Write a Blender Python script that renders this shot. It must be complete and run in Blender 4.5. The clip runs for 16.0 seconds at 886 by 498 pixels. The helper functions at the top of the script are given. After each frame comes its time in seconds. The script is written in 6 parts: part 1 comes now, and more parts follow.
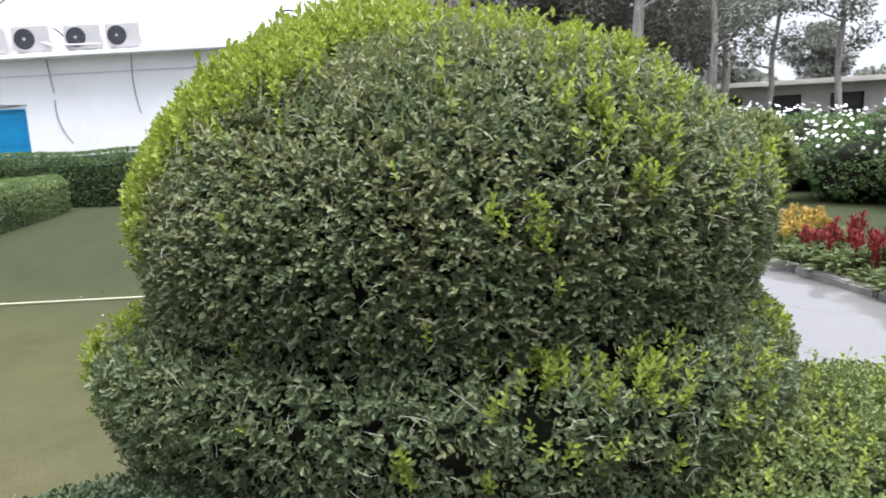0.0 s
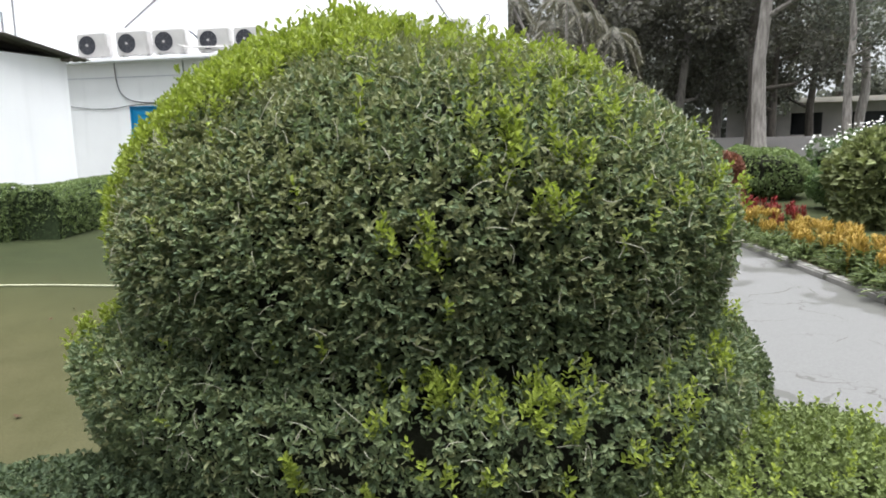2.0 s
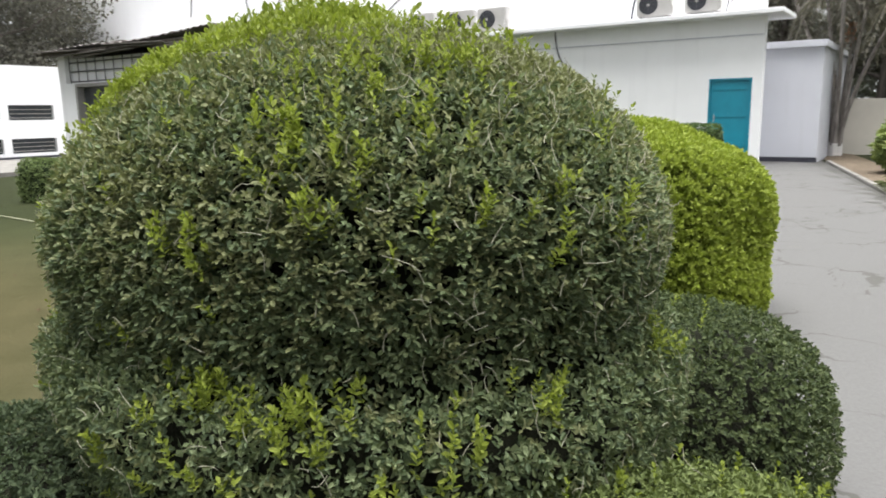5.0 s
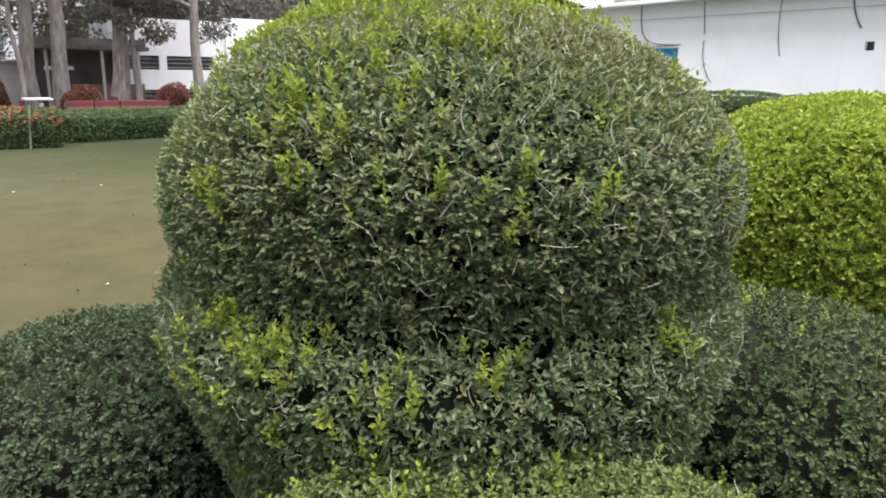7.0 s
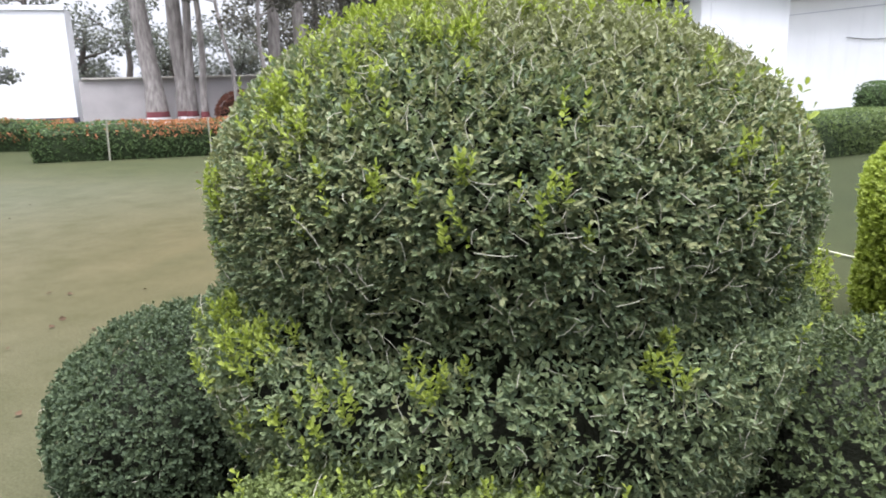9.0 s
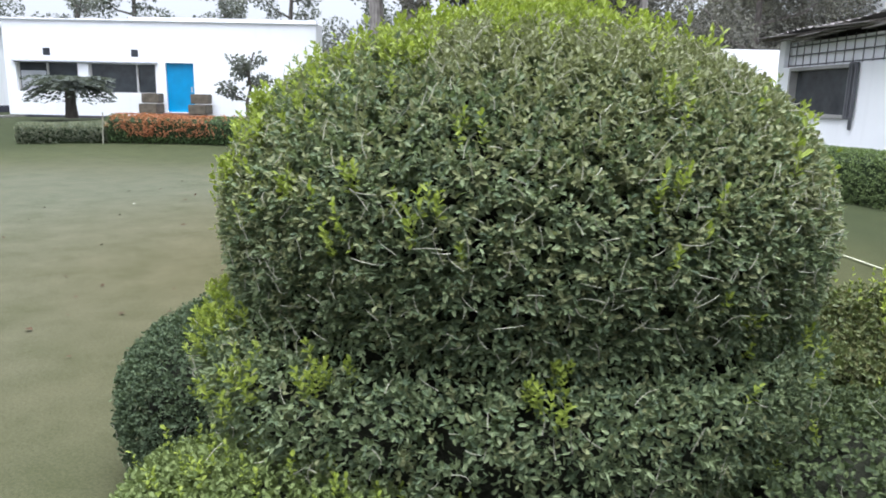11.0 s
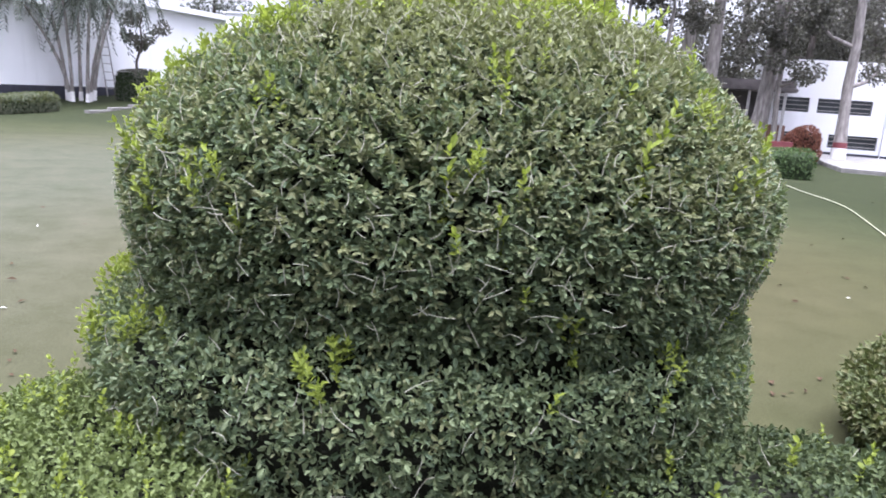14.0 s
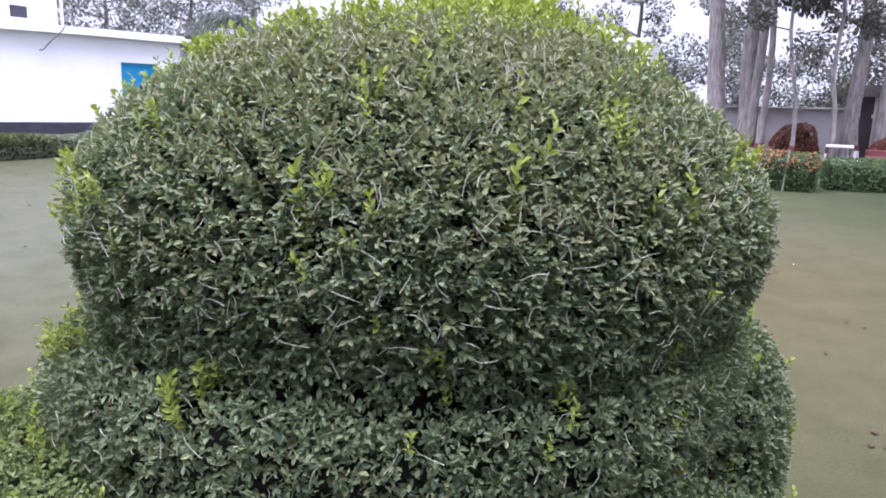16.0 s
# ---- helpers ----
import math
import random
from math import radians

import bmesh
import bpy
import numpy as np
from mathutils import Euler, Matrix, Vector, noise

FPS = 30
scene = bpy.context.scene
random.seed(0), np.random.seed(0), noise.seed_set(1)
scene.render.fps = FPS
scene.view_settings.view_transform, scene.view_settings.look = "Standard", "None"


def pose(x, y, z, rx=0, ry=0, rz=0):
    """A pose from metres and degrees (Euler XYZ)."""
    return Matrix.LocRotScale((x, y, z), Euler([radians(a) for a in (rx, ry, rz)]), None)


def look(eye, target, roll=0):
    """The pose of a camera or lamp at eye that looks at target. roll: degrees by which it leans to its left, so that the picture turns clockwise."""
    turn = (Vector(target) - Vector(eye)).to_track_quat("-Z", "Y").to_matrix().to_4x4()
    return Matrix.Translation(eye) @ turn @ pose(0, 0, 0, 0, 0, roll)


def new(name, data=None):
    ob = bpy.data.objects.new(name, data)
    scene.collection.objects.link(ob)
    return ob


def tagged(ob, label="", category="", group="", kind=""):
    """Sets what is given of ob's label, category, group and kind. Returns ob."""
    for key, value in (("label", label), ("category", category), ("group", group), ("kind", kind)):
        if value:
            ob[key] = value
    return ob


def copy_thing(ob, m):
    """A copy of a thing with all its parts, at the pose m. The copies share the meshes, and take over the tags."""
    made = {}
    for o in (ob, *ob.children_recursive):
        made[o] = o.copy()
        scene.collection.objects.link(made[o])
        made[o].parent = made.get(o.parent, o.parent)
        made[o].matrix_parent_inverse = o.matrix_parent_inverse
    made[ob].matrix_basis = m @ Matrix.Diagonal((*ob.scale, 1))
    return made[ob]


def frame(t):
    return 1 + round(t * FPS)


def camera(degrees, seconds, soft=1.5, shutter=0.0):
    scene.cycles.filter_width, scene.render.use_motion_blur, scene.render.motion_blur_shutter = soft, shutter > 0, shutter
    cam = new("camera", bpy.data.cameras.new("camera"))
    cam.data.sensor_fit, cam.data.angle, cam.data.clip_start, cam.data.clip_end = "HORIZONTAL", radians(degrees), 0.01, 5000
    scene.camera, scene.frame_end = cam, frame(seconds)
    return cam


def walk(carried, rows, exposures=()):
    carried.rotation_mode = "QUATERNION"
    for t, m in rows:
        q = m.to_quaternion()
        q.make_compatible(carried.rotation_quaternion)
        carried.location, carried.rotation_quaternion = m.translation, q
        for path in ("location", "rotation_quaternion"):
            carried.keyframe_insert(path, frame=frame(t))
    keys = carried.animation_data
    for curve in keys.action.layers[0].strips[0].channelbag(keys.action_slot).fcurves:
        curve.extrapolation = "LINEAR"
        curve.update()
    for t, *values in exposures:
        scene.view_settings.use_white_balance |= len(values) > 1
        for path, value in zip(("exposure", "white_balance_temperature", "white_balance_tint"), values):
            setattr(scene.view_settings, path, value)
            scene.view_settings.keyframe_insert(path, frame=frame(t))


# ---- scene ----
cam = camera(63.0, 16.0, soft=1.8, shutter=0.3)
EXPOSURES = [(0.0, 2.54, 5880, 14), (1.0, 2.35, 6050, 10), (2.0, 2.27, 6150, 8), (4.2, 2.01, 6400, 8), (6.5, 2.16, 6250, 12), (8.2, 2.63, 6000, 17), (10.5, 2.45, 5750, 10), (12.0, 2.30, 5650, 12), (13.0, 2.39, 5650, 15), (14.5, 2.80, 5500, 25), (15.5, 2.80, 5450, 28), (16.0, 2.57, 5450, 30)]
PATH = [
    (0, (-1.673, -1.666, 1.523), (-0.283, -0.271, 1.177), -2.7),
    (0.5, (-1.564, -1.843, 1.529), (-0.273, -0.354, 1.19), -1.9),
    (1, (-1.485, -1.949, 1.537), (-0.256, -0.408, 1.197), -2.5),
    (1.5, (-1.41, -1.964, 1.531), (-0.212, -0.393, 1.22), -1.9),
    (2, (-1.334, -1.98, 1.539), (-0.184, -0.376, 1.214), -1.1),
    (2.5, (-1.269, -2.026, 1.556), (-0.201, -0.369, 1.22), -2.6),
    (3, (-1.09, -2.132, 1.559), (-0.15, -0.395, 1.243), -2.0),
    (3.5, (-0.909, -2.276, 1.562), (-0.102, -0.481, 1.206), -0.6),
    (4, (-0.75, -2.307, 1.552), (0.052, -0.502, 1.239), -1.9),
    (4.2, (-0.679, -2.307, 1.554), (0.083, -0.486, 1.232), -1.3),
    (6.3, (0.044, -2.367, 1.576), (0.039, -0.413, 1.15), -0.7),
    (6.5, (0.095, -2.4, 1.578), (0.01, -0.452, 1.133), 0.6),
    (7, (0.231, -2.454, 1.603), (0.032, -0.521, 1.129), 0.8),
    (7.5, (0.393, -2.405, 1.597), (0.016, -0.494, 1.146), -0.4),
    (8, (0.584, -2.311, 1.591), (-0.004, -0.454, 1.135), 0.3),
    (8.2, (0.624, -2.29, 1.59), (-0.005, -0.453, 1.112), -0.2),
    (10.3, (1.175, -2.056, 1.584), (0.007, -0.488, 1.163), 1.1),
    (10.5, (1.251, -2.003, 1.576), (0.017, -0.491, 1.137), 1.5),
    (11, (1.386, -1.923, 1.586), (0.091, -0.457, 1.169), 1.2),
    (11.5, (1.502, -1.864, 1.577), (0.235, -0.375, 1.154), 4.0),
    (12, (1.616, -1.79, 1.589), (0.387, -0.288, 1.105), 3.8),
    (12.5, (1.709, -1.63, 1.587), (0.345, -0.232, 1.156), 2.2),
    (13, (1.784, -1.444, 1.576), (0.294, -0.19, 1.126), 3.1),
    (13.5, (1.827, -1.356, 1.574), (0.257, -0.199, 1.133), 2.4),
    (14, (1.909, -1.286, 1.555), (0.284, -0.204, 1.122), 3.8),
    (14.5, (2.018, -1.167, 1.58), (0.339, -0.167, 1.151), 1.7),
    (15, (2.064, -0.986, 1.577), (0.284, -0.18, 1.149), 1.8),
    (15.5, (2.094, -0.786, 1.568), (0.263, -0.082, 1.181), 2.5),
    (16, (2.105, -0.72, 1.569), (0.269, -0.028, 1.18), 1.5),
]
walk(cam, [(t, look(eye, target, roll)) for t, eye, target, roll in PATH],
     exposures=EXPOSURES)

# ---- world, sun, exposure ----
world = bpy.data.worlds.new("overcast_sky")
scene.world = world
world.use_nodes = True
wn = world.node_tree.nodes
sky = wn.new("ShaderNodeTexSky")
sky.sky_type = "NISHITA"
sky.sun_disc = False
sky.sun_elevation = radians(85)
sky.sun_rotation = radians(151)
sky.air_density, sky.dust_density, sky.ozone_density = 1.0, 6.0, 1.0
soften = wn.new("ShaderNodeHueSaturation")
soften.inputs["Saturation"].default_value = 0.22
world.node_tree.links.new(sky.outputs[0], soften.inputs["Color"])
veil = wn.new("ShaderNodeMixRGB")
veil.blend_type = "LIGHTEN"
veil.inputs[0].default_value = 1.0
# the cloud cover is brightest overhead
where = wn.new("ShaderNodeTexCoord")
height = wn.new("ShaderNodeSeparateXYZ")
world.node_tree.links.new(where.outputs["Generated"], height.inputs[0])
cloud = wn.new("ShaderNodeMapRange")
cloud.inputs[1].default_value, cloud.inputs[2].default_value = 0.0, 0.7
cloud.inputs[3].default_value, cloud.inputs[4].default_value = 2.75, 4.9
world.node_tree.links.new(height.outputs["Z"], cloud.inputs[0])
world.node_tree.links.new(cloud.outputs[0], veil.inputs[2])
world.node_tree.links.new(soften.outputs[0], veil.inputs[1])
world.node_tree.links.new(veil.outputs[0], wn["Background"].inputs[0])
wn["Background"].inputs[1].default_value = 0.062

sun_data = bpy.data.lights.new("sun", "SUN")
sun_data.energy, sun_data.angle, sun_data.color = 1.95, radians(62), (1.0, 0.97, 0.93)
sun = new("sun", sun_data)
sun.matrix_world = look((0.6, -1.05, 14), (0, 0, 0))

# ---- materials ----
def nodes_of(name):
    m = bpy.data.materials.new(name)
    m.use_nodes = True
    nt = m.node_tree
    return m, nt, nt.nodes, nt.links, nt.nodes["Principled BSDF"]


def ramp_of(nodes, stops):
    r = nodes.new("ShaderNodeValToRGB")
    els = r.color_ramp.elements
    els[0].position, els[0].color = stops[0][0], (*stops[0][1], 1)
    els[1].position, els[1].color = stops[-1][0], (*stops[-1][1], 1)
    for p, c in stops[1:-1]:
        e = els.new(p)
        e.color = (*c, 1)
    return r


def noise_of(nodes, links, scale, detail=4.0, rough=0.55, coords="Object"):
    tc = nodes.new("ShaderNodeTexCoord")
    n = nodes.new("ShaderNodeTexNoise")
    n.inputs["Scale"].default_value = scale
    n.inputs["Detail"].default_value = detail
    n.inputs["Roughness"].default_value = rough
    links.new(tc.outputs[coords], n.inputs["Vector"])
    return n


def bump_into(nodes, links, source, bsdf, strength, distance):
    b = nodes.new("ShaderNodeBump")
    b.inputs["Strength"].default_value = strength
    b.inputs["Distance"].default_value = distance
    links.new(source, b.inputs["Height"])
    links.new(b.outputs[0], bsdf.inputs["Normal"])


def leaf_material(name, stops, rough=0.52, through_leaf=0.28, patch=1.6, spec=0.22):
    """Leaves: a tone for every leaf, drifting slowly over the plant, with light passing through the blade."""
    m, nt, nodes, links, b = nodes_of(name)
    geo = nodes.new("ShaderNodeNewGeometry")
    n = noise_of(nodes, links, patch, 3.0)
    mix = nodes.new("ShaderNodeMath")
    mix.operation = "MULTIPLY_ADD"
    mix.inputs[1].default_value = 0.7
    links.new(geo.outputs["Random Per Island"], mix.inputs[0])
    half = nodes.new("ShaderNodeMath")
    half.operation = "MULTIPLY"
    half.inputs[1].default_value = 0.3
    links.new(n.outputs[0], half.inputs[0])
    links.new(half.outputs[0], mix.inputs[2])
    r = ramp_of(nodes, stops)
    links.new(mix.outputs[0], r.inputs[0])
    links.new(r.outputs[0], b.inputs["Base Color"])
    b.inputs["Roughness"].default_value = rough
    b.inputs["Specular IOR Level"].default_value = spec
    t = nodes.new("ShaderNodeBsdfTranslucent")
    gain = nodes.new("ShaderNodeMixRGB")
    gain.blend_type = "MULTIPLY"
    gain.inputs[0].default_value = 1.0
    gain.inputs[2].default_value = (1.0, 1.05, 0.7, 1)
    links.new(r.outputs[0], gain.inputs[1])
    links.new(gain.outputs[0], t.inputs[0])
    ms = nodes.new("ShaderNodeMixShader")
    ms.inputs[0].default_value = through_leaf
    links.new(b.outputs[0], ms.inputs[1])
    links.new(t.outputs[0], ms.inputs[2])
    links.new(ms.outputs[0], nodes["Material Output"].inputs[0])
    return m


def plain_material(name, color, rough=0.6, metal=0.0, vary=0.12, scale=3.0, bump=0.0, fine=60.0, spec=0.5):
    """Paint, metal, wood: a base tone that drifts at two scales, with fine relief."""
    m, nt, nodes, links, b = nodes_of(name)
    n1 = noise_of(nodes, links, scale, 5.0)
    n2 = noise_of(nodes, links, fine, 3.0)
    add = nodes.new("ShaderNodeMath")
    add.operation = "MULTIPLY_ADD"
    add.inputs[1].default_value = 0.35
    links.new(n2.outputs[0], add.inputs[0])
    links.new(n1.outputs[0], add.inputs[2])
    lo = tuple(max(0.0, c * (1 - vary)) for c in color)
    hi = tuple(min(1.0, c * (1 + vary)) for c in color)
    r = ramp_of(nodes, [(0.42, lo), (0.9, hi)])
    links.new(add.outputs[0], r.inputs[0])
    links.new(r.outputs[0], b.inputs["Base Color"])
    b.inputs["Roughness"].default_value = rough
    b.inputs["Metallic"].default_value = metal
    b.inputs["Specular IOR Level"].default_value = spec
    if bump:
        bump_into(nodes, links, n2.outputs[0], b, 0.6, bump)
    return m


def whitewash(name, color, stain=(0.45, 0.46, 0.47), amount=0.35):
    """Limewashed plaster with rain streaks running down and blotches."""
    m, nt, nodes, links, b = nodes_of(name)
    tc = nodes.new("ShaderNodeTexCoord")
    mp = nodes.new("ShaderNodeMapping")
    mp.inputs["Scale"].default_value = (2.2, 2.2, 0.18)
    links.new(tc.outputs["Object"], mp.inputs["Vector"])
    streak = nodes.new("ShaderNodeTexNoise")
    streak.inputs["Scale"].default_value = 1.7
    streak.inputs["Detail"].default_value = 6.0
    links.new(mp.outputs[0], streak.inputs["Vector"])
    r = ramp_of(nodes, [(0.56, (0, 0, 0)), (0.78, (amount, amount, amount))])
    links.new(streak.outputs[0], r.inputs[0])
    blotch = noise_of(nodes, links, 0.8, 5.0)
    r2 = ramp_of(nodes, [(0.35, tuple(c * 0.95 for c in color)), (0.7, color)])
    links.new(blotch.outputs[0], r2.inputs[0])
    mx = nodes.new("ShaderNodeMixRGB")
    links.new(r.outputs[0], mx.inputs[0])
    links.new(r2.outputs[0], mx.inputs[1])
    mx.inputs[2].default_value = (*stain, 1)
    links.new(mx.outputs[0], b.inputs["Base Color"])
    b.inputs["Roughness"].default_value = 0.85
    grain = noise_of(nodes, links, 35.0, 4.0)
    bump_into(nodes, links, grain.outputs[0], b, 0.4, 0.01)
    return m


def lawn_material():
    m, nt, nodes, links, b = nodes_of("mown_lawn")
    big = noise_of(nodes, links, 0.22, 5.0, 0.6)
    mid = noise_of(nodes, links, 1.9, 7.0, 0.72)
    fine = noise_of(nodes, links, 70.0, 5.0, 0.8)
    # a worn, dry stretch west of the topiary
    tc = nodes.new("ShaderNodeTexCoord")
    off = nodes.new("ShaderNodeVectorMath")
    off.operation = "DISTANCE"
    off.inputs[1].default_value = (-9.0, 0.0, 0.0)
    links.new(tc.outputs["Object"], off.inputs[0])
    worn = nodes.new("ShaderNodeMath")
    worn.operation = "MULTIPLY_ADD"
    worn.inputs[1].default_value = 7.0
    links.new(big.outputs[0], worn.inputs[0])
    links.new(off.outputs["Value"], worn.inputs[2])
    span = nodes.new("ShaderNodeMapRange")
    span.inputs[1].default_value, span.inputs[2].default_value = 7.0, 16.0
    links.new(worn.outputs[0], span.inputs[0])
    r = ramp_of(nodes, [(0.0, (0.056, 0.057, 0.041)), (0.35, (0.045, 0.0455, 0.027)), (0.65, (0.031, 0.0345, 0.0145)), (1.0, (0.0195, 0.0240, 0.0090))])
    links.new(span.outputs[0], r.inputs[0])
    r2 = ramp_of(nodes, [(0.33, (0.76, 0.82, 0.72)), (0.5, (1.0, 1.0, 0.98)), (0.70, (1.24, 1.16, 1.16))])
    links.new(mid.outputs[0], r2.inputs[0])
    r3 = ramp_of(nodes, [(0.3, (0.55, 0.6, 0.5)), (0.7, (1.4, 1.4, 1.3))])
    links.new(fine.outputs[0], r3.inputs[0])
    # dry thatch shows through, warm brown, north-west of the topiary
    near = nodes.new("ShaderNodeVectorMath")
    near.operation = "DISTANCE"
    near.inputs[1].default_value = (-3.8, 3.4, 0.0)
    links.new(tc.outputs["Object"], near.inputs[0])
    ragged = nodes.new("ShaderNodeMath")
    ragged.operation = "MULTIPLY_ADD"
    ragged.inputs[1].default_value = 5.0
    links.new(mid.outputs[0], ragged.inputs[0])
    links.new(near.outputs["Value"], ragged.inputs[2])
    dry = nodes.new("ShaderNodeMapRange")
    dry.inputs[1].default_value, dry.inputs[2].default_value = 3.6, 8.2
    dry.inputs[3].default_value, dry.inputs[4].default_value = 0.8, 0.0
    links.new(ragged.outputs[0], dry.inputs[0])
    thatch = nodes.new("ShaderNodeMixRGB")
    links.new(dry.outputs[0], thatch.inputs[0])
    links.new(r.outputs[0], thatch.inputs[1])
    thatch.inputs[2].default_value = (0.050, 0.0415, 0.019, 1)
    a = nodes.new("ShaderNodeMixRGB")
    a.blend_type = "MULTIPLY"
    a.inputs[0].default_value = 1.0
    links.new(thatch.outputs[0], a.inputs[1])
    links.new(r2.outputs[0], a.inputs[2])
    c = nodes.new("ShaderNodeMixRGB")
    c.blend_type = "MULTIPLY"
    c.inputs[0].default_value = 1.0
    links.new(a.outputs[0], c.inputs[1])
    links.new(r3.outputs[0], c.inputs[2])
    links.new(c.outputs[0], b.inputs["Base Color"])
    b.inputs["Roughness"].default_value = 0.95
    b.inputs["Specular IOR Level"].default_value = 0.15
    bump_into(nodes, links, fine.outputs[0], b, 0.4, 0.01)
    return m


def concrete_material(name, dry, wet):
    m, nt, nodes, links, b = nodes_of(name)
    damp = noise_of(nodes, links, 1.7, 5.0, 0.55)
    fine = noise_of(nodes, links, 45.0, 5.0, 0.65)
    # damp gathers along the kerb
    tc = nodes.new("ShaderNodeTexCoord")
    across = nodes.new("ShaderNodeVectorMath")
    across.operation = "DOT_PRODUCT"
    across.inputs[1].default_value = (0.807, -0.59, 0.0)
    links.new(tc.outputs["Object"], across.inputs[0])
    side = nodes.new("ShaderNodeMapRange")
    side.inputs[1].default_value, side.inputs[2].default_value = 3.0, 3.74
    side.inputs[3].default_value, side.inputs[4].default_value = 0.0, 0.28
    links.new(across.outputs["Value"], side.inputs[0])
    total = nodes.new("ShaderNodeMath")
    links.new(damp.outputs[0], total.inputs[0])
    links.new(side.outputs[0], total.inputs[1])
    r = ramp_of(nodes, [(0.645, (0, 0, 0)), (0.69, (1, 1, 1))])
    links.new(total.outputs[0], r.inputs[0])
    r2 = ramp_of(nodes, [(0.3, tuple(c * 0.86 for c in dry)), (0.7, tuple(min(1, c * 1.08) for c in dry))])
    links.new(fine.outputs[0], r2.inputs[0])
    mx = nodes.new("ShaderNodeMixRGB")
    links.new(r.outputs[0], mx.inputs[0])
    links.new(r2.outputs[0], mx.inputs[1])
    mx.inputs[2].default_value = (*wet, 1)
    warp = noise_of(nodes, links, 3.0, 3.0)
    bend = nodes.new("ShaderNodeVectorMath")
    bend.operation = "MULTIPLY_ADD"
    bend.inputs[1].default_value = (0.5, 0.5, 0.0)
    links.new(warp.outputs["Color"], bend.inputs[0])
    links.new(tc.outputs["Object"], bend.inputs[2])
    cells = nodes.new("ShaderNodeTexVoronoi")
    cells.feature = "DISTANCE_TO_EDGE"
    cells.inputs["Scale"].default_value = 1.5
    links.new(bend.outputs[0], cells.inputs["Vector"])
    where = noise_of(nodes, links, 0.7, 2.0)
    fade = nodes.new("ShaderNodeMapRange")
    fade.inputs[1].default_value, fade.inputs[2].default_value = 0.47, 0.62
    fade.inputs[3].default_value, fade.inputs[4].default_value = 0.0, 0.03
    links.new(where.outputs[0], fade.inputs[0])
    crack = nodes.new("ShaderNodeMath")
    crack.operation = "LESS_THAN"
    links.new(cells.outputs["Distance"], crack.inputs[0])
    links.new(fade.outputs[0], crack.inputs[1])
    mc = nodes.new("ShaderNodeMixRGB")
    links.new(crack.outputs[0], mc.inputs[0])
    links.new(mx.outputs[0], mc.inputs[1])
    mc.inputs[2].default_value = (wet[0] * 1.1, wet[1] * 1.1, wet[2] * 1.1, 1)
    links.new(mc.outputs[0], b.inputs["Base Color"])
    rr = ramp_of(nodes, [(0.0, (0.85, 0.85, 0.85)), (1.0, (0.6, 0.6, 0.6))])
    links.new(r.outputs[0], rr.inputs[0])
    links.new(rr.outputs[0], b.inputs["Roughness"])
    bump_into(nodes, links, fine.outputs[0], b, 0.35, 0.006)
    return m


def bark_material(name, dark, light):
    m, nt, nodes, links, b = nodes_of(name)
    tc = nodes.new("ShaderNodeTexCoord")
    mp = nodes.new("ShaderNodeMapping")
    mp.inputs["Scale"].default_value = (6, 6, 1.2)
    links.new(tc.outputs["Object"], mp.inputs["Vector"])
    n = nodes.new("ShaderNodeTexNoise")
    n.inputs["Scale"].default_value = 2.2
    n.inputs["Detail"].default_value = 7.0
    links.new(mp.outputs[0], n.inputs["Vector"])
    r = ramp_of(nodes, [(0.3, dark), (0.7, light)])
    links.new(n.outputs[0], r.inputs[0])
    links.new(r.outputs[0], b.inputs["Base Color"])
    b.inputs["Roughness"].default_value = 0.9
    bump_into(nodes, links, n.outputs[0], b, 0.8, 0.03)
    return m


M_LEAF = leaf_material("hedge_leaf", [(0.08, (0.048, 0.070, 0.040)), (0.35, (0.092, 0.124, 0.062)), (0.55, (0.122, 0.146, 0.071)), (0.75, (0.136, 0.170, 0.083)), (0.95, (0.172, 0.204, 0.110))], rough=0.58, spec=0.24)
M_LEAF_DARK = leaf_material("dark_mound_leaf", [(0.1, (0.034, 0.049, 0.028)), (0.6, (0.062, 0.084, 0.045)), (1.0, (0.095, 0.120, 0.064))], rough=0.65, spec=0.12)
M_LEAF_BRIGHT = leaf_material("bright_mound_leaf", [(0.1, (0.070, 0.094, 0.030)), (0.6, (0.112, 0.142, 0.046)), (1.0, (0.150, 0.180, 0.066))], rough=0.58, spec=0.2)
M_LEAF_LOW = leaf_material("low_mound_leaf", [(0.08, (0.033, 0.047, 0.024)), (0.5, (0.062, 0.082, 0.035)), (0.95, (0.106, 0.131, 0.056))], rough=0.62, spec=0.15)
M_OLIVE = leaf_material("weathered_olive_leaf", [(0.1, (0.098, 0.106, 0.050)), (0.5, (0.160, 0.172, 0.080)), (0.85, (0.186, 0.202, 0.104)), (1.0, (0.160, 0.142, 0.090))], rough=0.58, spec=0.22)
M_SHOOT = leaf_material("young_shoot_leaf", [(0.1, (0.125, 0.162, 0.024)), (0.6, (0.200, 0.246, 0.037)), (1.0, (0.272, 0.314, 0.070))], through_leaf=0.42)
M_GOLD = leaf_material("golden_hedge_leaf", [(0.1, (0.155, 0.20, 0.026)), (0.55, (0.235, 0.290, 0.040)), (1.0, (0.31, 0.36, 0.070))], through_leaf=0.35)
M_GOLDCORE = plain_material("golden_inner_leaf", (0.085, 0.110, 0.018), 0.9, vary=0.4, spec=0.1, scale=18.0, bump=0.02)
# near-black shell colour that stands in for the shade between leaves
M_CORE = plain_material("core_gap_shade", (0.012, 0.013, 0.008), 1.0, vary=0.5, spec=0.1, scale=14.0, bump=0.02)
